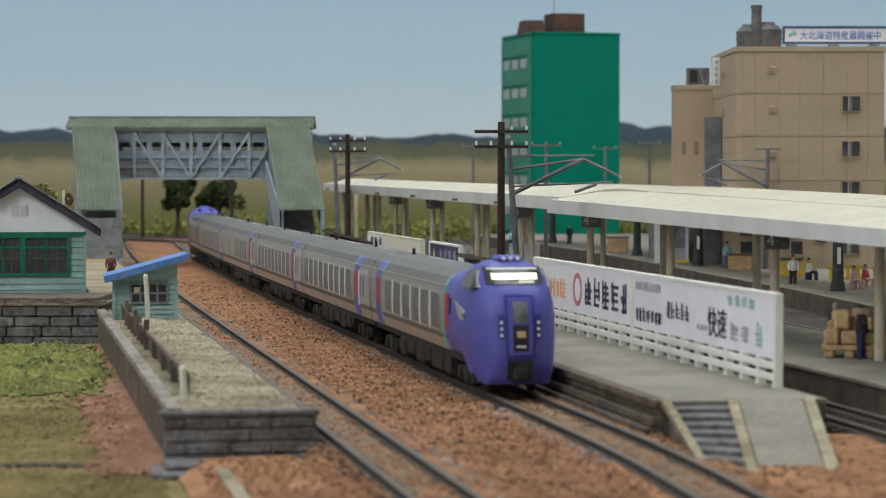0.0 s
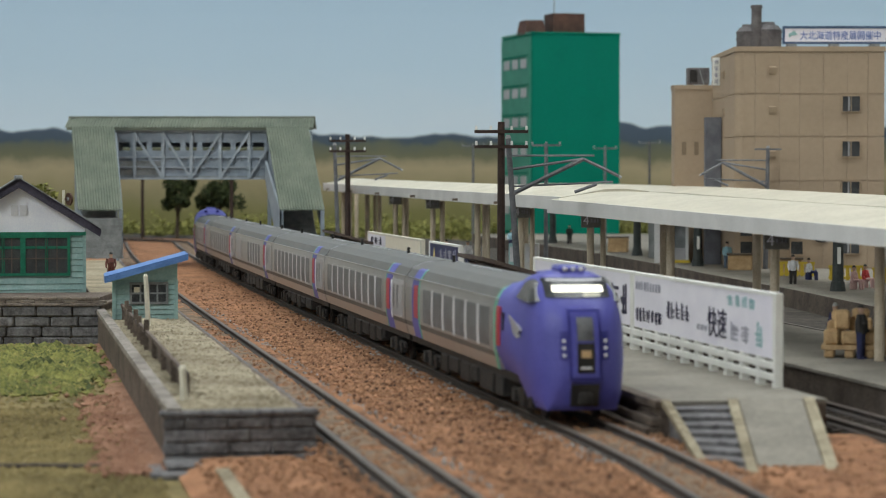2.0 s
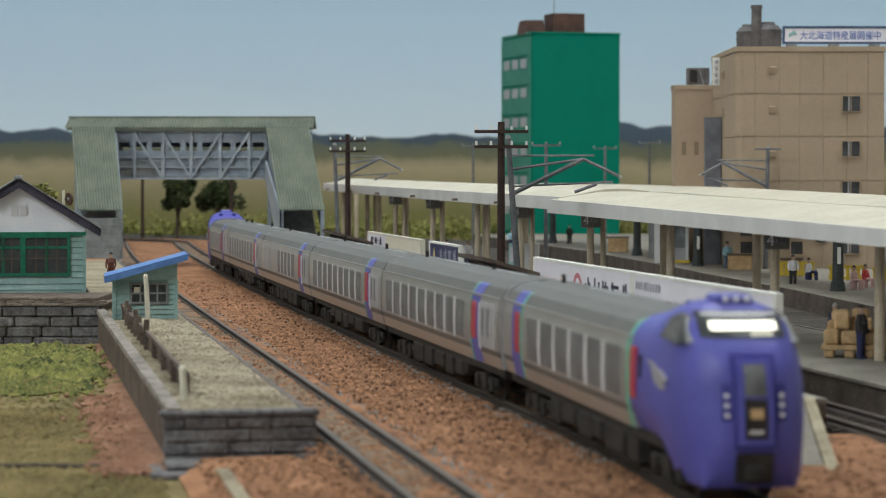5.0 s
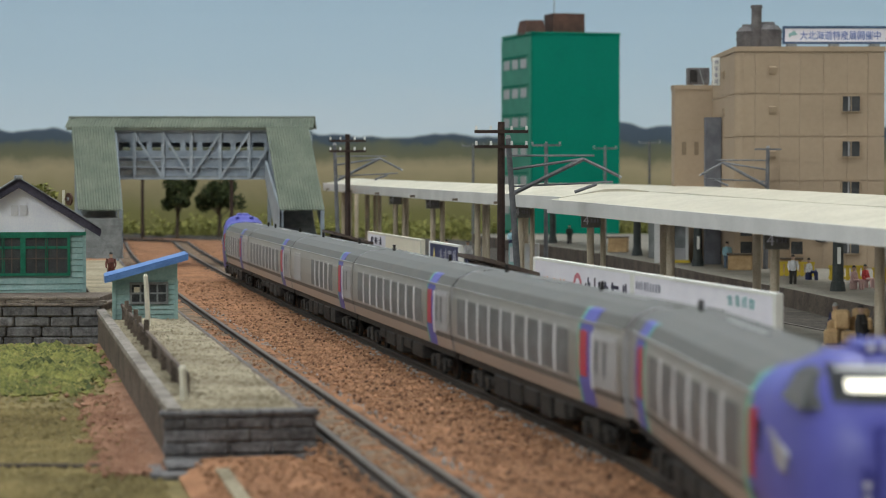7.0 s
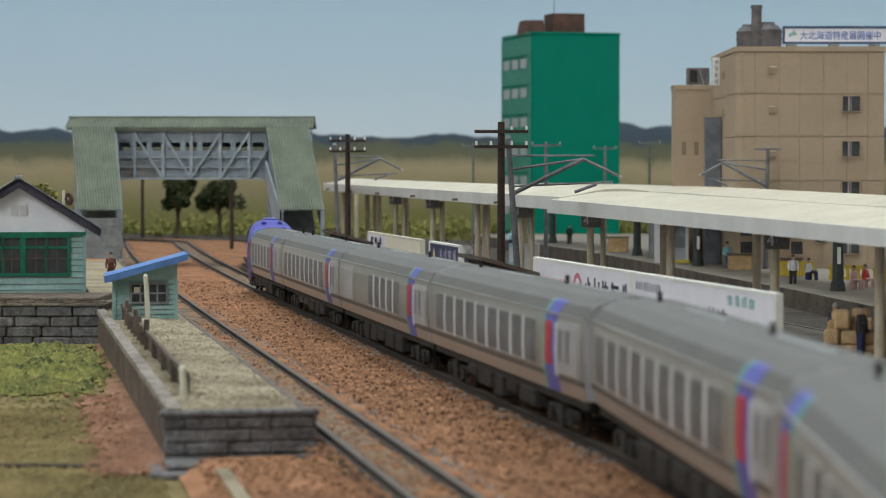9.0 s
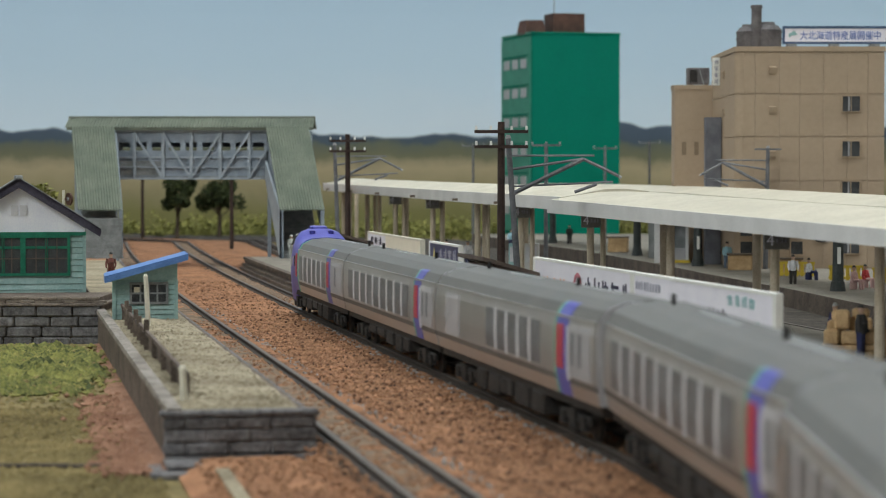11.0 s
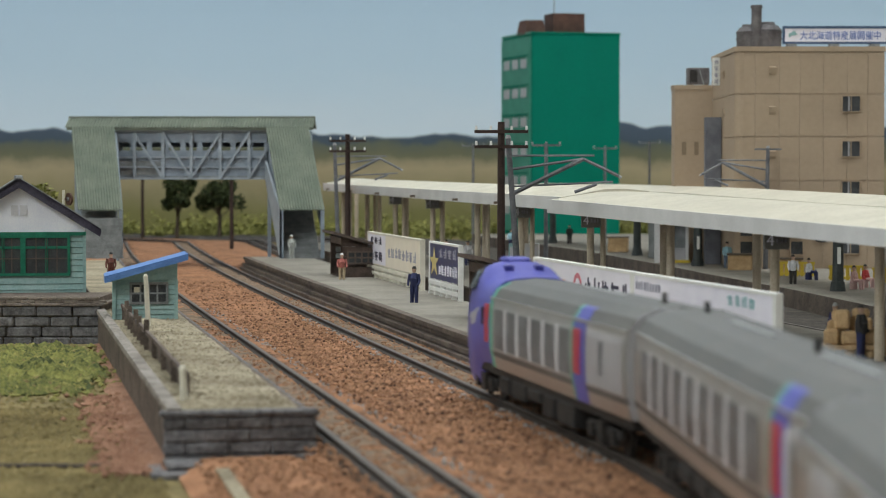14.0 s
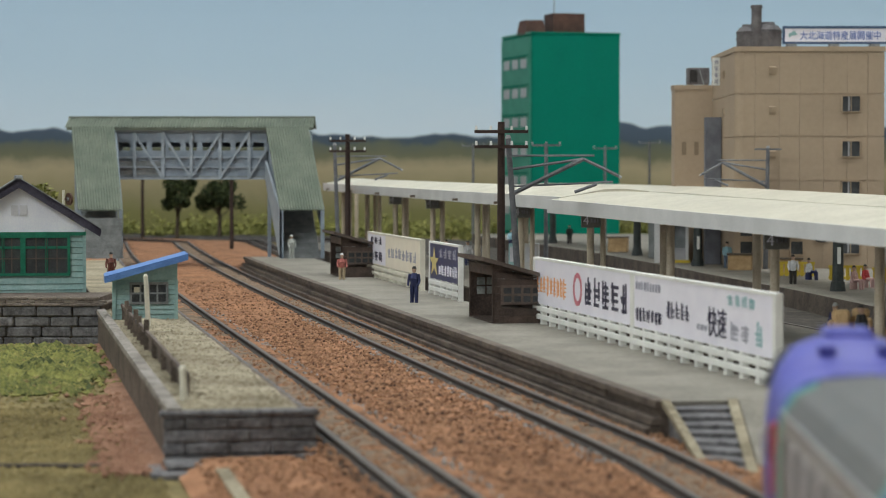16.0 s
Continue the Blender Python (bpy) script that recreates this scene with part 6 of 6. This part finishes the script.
    part("emblem", PR([(0.3, 0.62), (0.5, 0.75), (0.85, 0.8), (0.62, 1.1), (0.45, 0.95), (0.28, 0.88)], "y", -0.085, -0.05), M_TEALINK, s, "small blue emblem")


# ---- small things ----
def figure(x, y, z, yaw, legs, coat, head, label, seated=False, h=1.68, case=None):
    """A painted model figure: one plain mesh."""
    bm = bmesh.new()
    k = h / 1.68

    def solid(p0, p1, r0, r1, m, seg=8):
        n0 = len(bm.faces)
        tube(bm, p0, p1, r0 * k, r1 * k, seg=seg)
        bm.faces.ensure_lookup_table()
        for f in list(bm.faces)[n0:]:
            f.material_index = m
    if seated:
        for s in (-0.1, 0.1):
            solid((s, 0.0, 0.45), (s * 1.2, -0.42, 0.47), 0.095, 0.085, 0)
            solid((s * 1.2, -0.42, 0.47), (s * 1.2, -0.46, 0.0), 0.08, 0.06, 0)
        zb = 0.42
        top = 0.52
        solid((0, 0.02, 0.02), (0, 0.02, 0.42), 0.2, 0.2, 0)
    else:
        for s in (-0.1, 0.1):
            solid((s * 1.1, 0, 0.0), (s, 0, 0.8 * k), 0.085, 0.115, 0)
            solid((s * 1.1, 0.06, 0.03), (s * 1.1, -0.16, 0.03), 0.05, 0.04, 0)
        zb = 0.76 * k
        top = 0.58 * k
    solid((0, 0, zb), (0, -0.02, zb + top * 0.55), 0.18, 0.21, 1)
    solid((0, -0.02, zb + top * 0.55), (0, 0, zb + top), 0.215, 0.12, 1)
    for s in (-1, 1):
        solid((s * 0.2, 0, zb + top * 0.92), (s * 0.27, -0.03, zb + top * 0.4), 0.07, 0.06, 1)
        solid((s * 0.27, -0.03, zb + top * 0.4), (s * 0.24, -0.16, zb + top * 0.05), 0.055, 0.05, 1)
    solid((0, 0, zb + top), (0, 0, zb + top + 0.08), 0.06, 0.06, 2)
    solid((0, 0, zb + top + 0.05), (0, 0, zb + top + 0.2), 0.085, 0.115, 2)
    solid((0, 0, zb + top + 0.2), (0, 0, zb + top + 0.31), 0.12, 0.06, 3)
    me = finish(bm, "model_figure", [figure_mat("figure_paint_" + n, c) for n, c in (legs, coat, ("flesh", (0.45, 0.3, 0.22)), head)], smooth=True)
    ob = new("model_figure", me)
    ob.matrix_basis = P3(x, y, z, yaw)
    tagged(ob, label, "figurine", "painted model figures")


def figures():
    navy, white, dark = ("navy", (0.03, 0.035, 0.10)), ("white", (0.65, 0.65, 0.66)), ("dark", (0.035, 0.032, 0.03))
    red, pink, sky, grey = ("red", (0.45, 0.05, 0.05)), ("pink", (0.6, 0.4, 0.38)), ("sky", (0.3, 0.5, 0.58)), ("pale_grey", (0.42, 0.44, 0.42))
    tan = ("tan", (0.45, 0.36, 0.24))

    def at(px, py):
        y = 4160 * (EYE_H - Z_P) / (py - 312)
        return ((px - 784) * y / 4160, y, Z_P)
    figure(*at(733, 536), -20, navy, navy, dark, "navy-uniformed model railwayman standing on the platform", h=1.72)
    figure(*at(516, 458), 25, grey, grey, grey, "pale grey unpainted model figure by the stairs", h=1.75)
    figure(*at(605, 495), 10, tan, ("rose", (0.42, 0.14, 0.12)), white, "model figure in red top and pale skirt", h=1.5)
    figure(*at(1525, 636), 60, navy, dark, dark, "dark model figure beside the luggage pile", h=1.8)
    figure(*at(1479, 614), -60, navy, navy, grey, "navy model figure bending at the luggage", h=1.5)
    figure(*at(1404, 503), 0, dark, white, dark, "model figure in white shirt and dark trousers", h=1.62)
    figure(*at(1432, 496), 60, navy, white, dark, "seated model figure in white shirt", True)
    figure(*at(1512, 513), 50, pink, pink, dark, "seated model figure in pale pink", True)
    figure(*at(1532, 510), 50, pink, red, dark, "seated model figure in red top", True)
    figure(*at(1287, 474), 0, ("slate", (0.12, 0.16, 0.22)), sky, dark, "model figure in light blue coat", h=1.7)
    figure(*at(1008, 432), 0, dark, dark, dark, "dark model figure far along the platform", h=1.7)
    figure(*at(828, 470), 20, navy, white, dark, "model figure in white shirt on the island platform", h=1.65)
    figure(*at(790, 466), -30, dark, white, dark, "model figure in pale top on the island platform", h=1.6)
    figure(*at(905, 440), 0, navy, sky, dark, "model figure in blue far along the platform", h=1.6)
    figure(-18.38, 130.0, Z_P + 0.05, 0, ("rust", (0.13, 0.045, 0.035)), ("rust", (0.13, 0.045, 0.035)), dark, "rust-brown model figure behind the hut", h=1.6)


def luggage():
    p = thing("luggage_pile", 13.0, 75.8, Z_P, -12, "tan crates and sacks piled on a low trolley", "luggage")
    part("deck", B(-0.75, 1.0, -0.5, 0.7, 0.28, 0.42), M_CRATE, p)
    for x in (-0.5, 0.15, 0.75):
        part("runner", B(x - 0.16, x + 0.16, -0.45, 0.65, 0.0, 0.29, bev=0.05), M_CRATE, p)
    for x, y, z, w, h in ((-0.68, -0.4, 0.42, 0.5, 0.5), (-0.12, -0.45, 0.42, 0.55, 0.45), (0.48, -0.4, 0.42, 0.5, 0.5), (-0.6, 0.1, 0.42, 0.6, 0.75), (0.1, 0.1, 0.42, 0.75, 0.85), (-0.45, 0.05, 1.17, 0.55, 0.35), (-0.35, -0.35, 0.92, 0.5, 0.6), (0.2, 0.12, 1.27, 0.55, 0.3)):
        part("crate", B(x, x + w, y, y + 0.5, z, z + h, bev=0.07), M_CRATE, p)
    c = thing("tan_box", 14.35, 76.3, Z_P, -12, "tan cardboard box beside the canopy post", "box")
    part("carton", B(-0.5, 0.5, -0.4, 0.4, 0, 0.8, bev=0.04), M_CRATE, c)
    part("lid", B(-0.54, 0.54, -0.44, 0.44, 0.8, 0.9), M_CRATE, c)


def square_things():
    for x, y, a in ((20.6, 137.0, -12), (22.6, 131.5, -12), (24.4, 128.0, -12)):
        g = thing("yellow_barrier", x, y, Z_P, a, "yellow slatted barrier on the station square", "barrier", "yellow barriers")
        for i in range(7):
            part("slat", B(-0.95 + i * 0.3, -0.75 + i * 0.3, -0.05, 0.05, 0.02, 0.86), M_YELLOW, g)
        for z in (0.1, 0.72):
            part("rail", B(-1.0, 1.1, -0.08, -0.04, z, z + 0.14), M_YELLOW, g)
    for x, y, w, h, m, label in ((19.6, 139.5, 1.7, 0.9, M_CRATE, "tan low counter before the office building"), (17.7, 146.0, 1.5, 0.95, M_CRATE, "orange-tan kiosk counter on the square"), (12.7, 181.0, 1.5, 1.1, M_CRATE, "tan box stall far along the square")):
        k = thing("kiosk", x, y, Z_P, -10, label, "kiosk")
        part("counter", B(0, w, 0, 1.2, 0, h, bev=0.05), m, k)
        part("top", B(-0.08, w + 0.08, -0.08, 1.28, h, h + 0.08), M_TANDARK, k)
    v = thing("vending_booth", 14.25, 158.5, Z_P, -6, "open white kiosk frame with grey inside and yellow foot", "booth")
    part("back", B(0, 2.3, 0.9, 1.0, 0, 2.8), M_GREYBOARD, v)
    part("side", B(0, 0.5, -0.05, 0.9, 0, 2.9, bev=0.04), M_FASCIA, v, "pale side wall")
    part("side", B(2.1, 2.3, 0, 0.9, 0, 2.8), M_FASCIA, v, "pale side wall")
    part("roof", B(-0.1, 2.4, -0.15, 1.1, 2.8, 2.98), M_FASCIA, v)
    part("counter", B(0.52, 2.08, 0.1, 0.5, 0.2, 1.0), M_MIDGREY, v)
    part("foot", B(0.52, 2.4, -0.06, 0.1, 0, 0.2), M_YELLOW, v, "yellow foot board")
    for x, y, m, label in ((4.15, 134.5, M_TEALINK, "pale turquoise vending machine on the island platform"), (5.05, 134.3, M_FASCIA, "white vending machine on the island platform")):
        d = thing("vending_machine", x, y, Z_P, -9, label, "vending machine", "vending machines")
        part("casing", B(-0.4, 0.4, 0, 0.7, 0.05, 2.0, bev=0.04), m, d)
        part("front", B(-0.32, 0.32, -0.03, 0.02, 0.95, 1.8), M_LIGHTGREY, d, "pale display front")
        part("slot", B(-0.25, 0.25, -0.03, 0.02, 0.25, 0.45), M_UNDER, d)
    s = thing("far_shop", 14.7, 168.0, Z_P, -14, "grey low shop front with dark panel for the shaded inside", "shop")
    part("wall", B(0, 5.4, 0, 4, 0, 3.4), M_GREYBOARD, s)
    # flat panel on the solid wall, dark like the shade indoors
    part("opening", B(1.9, 4.6, -0.04, 0.02, 0.1, 2.5), M_VOID, s, "dark panel for the shaded inside")
    part("awning", B(-0.2, 5.6, -0.5, 4.2, 3.4, 3.6), M_WHITE, s)
    b = thing("turquoise_bench", 3.6, 120.0, Z_P, -10, "turquoise bench on the island platform", "bench")
    part("seat", B(-0.9, 0.9, -0.25, 0.25, 0.4, 0.48), M_TEALINK, b)
    part("back", B(-0.9, 0.9, 0.2, 0.28, 0.48, 1.0), M_TEALINK, b)
    for x in (-0.7, 0.7):
        part("leg", B(x - 0.06, x + 0.06, -0.2, 0.2, 0, 0.4), M_MAST, b)


# ---- build ----
room()
ground()
backdrop()
bed("ballast", steps(-128, 28, 4.0), -9.0, 3.0, Z_B, M_BALLAST, "orange-brown ballast along the near line")
bed("soil", steps(171, 262, 2.0), 1.5, 8.5, Z_B - 0.03, M_BALLAST, "orange-brown soil beyond the platform end", "soil")
bed("soil", steps(167, 262, 2.0), -13.0, -7.4, Z_B - 0.08, M_BALLAST, "orange-brown soil beyond the footbridge", "soil")
bed("ballast", steps(28, 262, 0.8), -7.75, 1.85, Z_B, M_BALLAST, "orange-brown ballast between the tracks", rough=0.06)
bed("ballast", steps(30, 275, 2.0), 6.2, 9.3, Z_B - 0.1, M_DARKBED, "dark ballast between the platforms")
bed("ballast", steps(30, 275, 2.0), 15.2, 32.0, Z_B - 0.1, M_DARKBED, "dark ballast of the far tracks")
bed("soil", steps(20, 60.3, 1.0), 1.5, 9.5, Z_B - 0.02, M_BALLAST, "orange-brown soil at the ramp foot", "soil")
bed("soil", steps(30, 59.3, 1.0), -11.0, -7.4, Z_B - 0.16, M_BALLAST, "orange-brown soil before the platform wall", "soil")
chips("loose_ballast", 9000, [(46, 150, -4.9, -1.0, Z_B + 0.03), (46, 110, -4.6, -1.3, Z_B + 0.03), (46, 120, 0.9, 1.7, Z_B + 0.02)], M_STONE_GRAIN, "loose orange ballast stones between the tracks", 0.035, 0.09, 1)
chips("loose_ballast", 2600, [(46, 130, -0.55, 0.55, Z_B + 0.03), (46, 110, NEAR - 0.55, NEAR + 0.55, Z_B + 0.03), (46, 100, NEAR - 1.6, NEAR - 0.9, Z_B + 0.03)], M_STONE_GRAIN, "loose orange stones between the rails", 0.03, 0.08, 9)
chips("loose_ballast", 800, [(55, 110, -1.5, -0.9, Z_B + 0.04), (46, 90, 0.85, 1.3, Z_B + 0.02), (46, 120, -5.0, -4.6, Z_B + 0.03)], M_GREY_GRAIN, "loose grey stone chips beside the rails", 0.03, 0.075, 2)
chips("loose_ballast", 1000, [(46, 150, -4.9, -1.0, Z_B + 0.035), (46, 110, -4.6, -1.3, Z_B + 0.035)], M_DARKGRAIN, "darker brown stones among the ballast", 0.03, 0.085, 19)
for o in (0.0, NEAR):
    bed("track_bed", steps(28, 262, 0.8), o - 1.2, o + 1.2, Z_B + 0.012, M_TRACKBED, "grey-brown ballast under the rails", rough=0.05)
MOSS = [(81, 99, -19.5, -12.6, Z_G), (83, 98, -21, -12.2, Z_G + 0.05), (86, 98, -18, -12.3, Z_G + 0.12)]
chips("moss_scrub", 5500, MOSS, M_GREEN, "bright green moss scrub below the station house", 0.06, 0.24, 4, 1.2)
chips("moss_scrub", 4000, MOSS, M_OLIVEMOSS, "olive moss scrub below the station house", 0.06, 0.22, 14, 1.4)
chips("moss_scrub", 420, MOSS, M_GREEN, "thick green moss lumps below the station house", 0.22, 0.5, 24, 1.0)
chips("moss_scrub", 1800, MOSS, M_TURF, "dry tan tufts among the moss", 0.05, 0.15, 15, 2.2)
chips("turf_grains", 13000, [(47, 104, -24, -11.8, Z_G - 0.04), (47, 75, -16, -11.4, Z_G - 0.03)], M_TURF, "tan turf grains", 0.04, 0.12, 5)
chips("sand_grains", 2500, [(60.5, 110, -10.9, -7.8, Z_P + 0.0)], M_SAND, "sandy grit on the platform", 0.03, 0.1, 6)
chips("soil_grains", 1500, [(58.6, 78, -12.6, -11.2, Z_G + 0.05)], M_PINK, "pinkish soil grit along the wall", 0.04, 0.12, 7, 0.5)
chips("loose_soil", 1500, [(46, 59, -10.6, -7.6, Z_B - 0.13), (46, 58, 2.0, 8.5, Z_B)], M_STONE_GRAIN, "loose orange soil crumbs", 0.03, 0.1, 8)
track(0.0, -128, 262, 150, "railway track with dark rails in orange ballast")
track(NEAR, -128, 262, 150, "railway track with dark rails beside the sandy platform")
track(7.75, 30, 240, 20, "railway track between two platforms")
track(18.6, 60, 240, 0, "railway track before the station square")
platforms()
left_platform()
TRAIN = [cab_car(1, "violet-blue cab car of an express train, leading", -8.35, -6.85, 1.86), middle_car(2, -9.3, 9, 1.66, False), middle_car(3, -8.9, 9, 1.62, False), middle_car(4, -2.3, 5, 1.45, True), middle_car(5, -8.9, 9, 1.62, False), cab_car(6, "violet-blue cab car of an express train, at the tail", -5.9, -4.95, 1.58)]
house()
hut()
white_post(-11.55, 92.0, 1.95, -0.1)
white_post(-6.75, 61.2, 0.85, -0.05)
low_fence()
footbridge()
signal()
tree(-29.7, 262, 5.1, 2.5, 21, "dark green tree with forked trunk behind the footbridge")
tree(-25.2, 264, 4.9, 2.8, 22, "broad dark green tree behind the footbridge")
bushes()
telegraph_pole(*off(100.6, 6.15), Z_P, 8.9, "dark brown telegraph pole with white insulators")
telegraph_pole(*off(147.4, 6.15), Z_P, 9.2, "dark brown telegraph pole farther along the platform")
for x, y, h in ((-33.5, 262, 7.2), (-19.7, 219.0, 7.4)):
    q = thing("wooden_pole", x, y, Z_G - 0.1, 0, "plain brown wooden pole beyond the footbridge", "pole", "wooden poles")
    part("shaft", T((0, 0, 0), (0, 0, h), 0.2, 0.16), M_POLE, q)
    part("cap", T((0, 0, h), (0, 0, h + 0.1), 0.17, 0.1), M_POLE, q)
mast(*off(101.8, 7.35), -0.35, 8.55, -0.62, 1, 4.85, "grey catenary mast with bracket beside the platform")
mast(*off(158.0, 7.0), -0.35, 9.0, -0.3, 1, 4.5, "grey catenary mast farther along the line")
mast(20.3, 148.0, Z_P - 1.0, 8.6, 0.15, -1, 4.2, "grey catenary mast before the office building", True)
tee_pole(6.4, 146.0, -0.3, 8.9, 0.9, "grey utility pole behind the canopy")
tee_pole(15.3, 222.0, -0.3, 9.6, 1.1, "grey utility pole near the green block")
tee_pole(3.2, 250.0, -0.6, 10.5, 1.2, "grey utility pole in the far field")
tee_pole(23.0, 262.0, -0.6, 11.0, 1.2, "grey utility pole in the far field")
shelter(92.4, "dark brown wooden waiting shelter with small windows")
shelter(135.0, "dark brown wooden waiting shelter farther along")
fences()
canopy_one()
canopy_two()
flat_block()
beige_block()
luggage()
square_things()
figures()
motions()
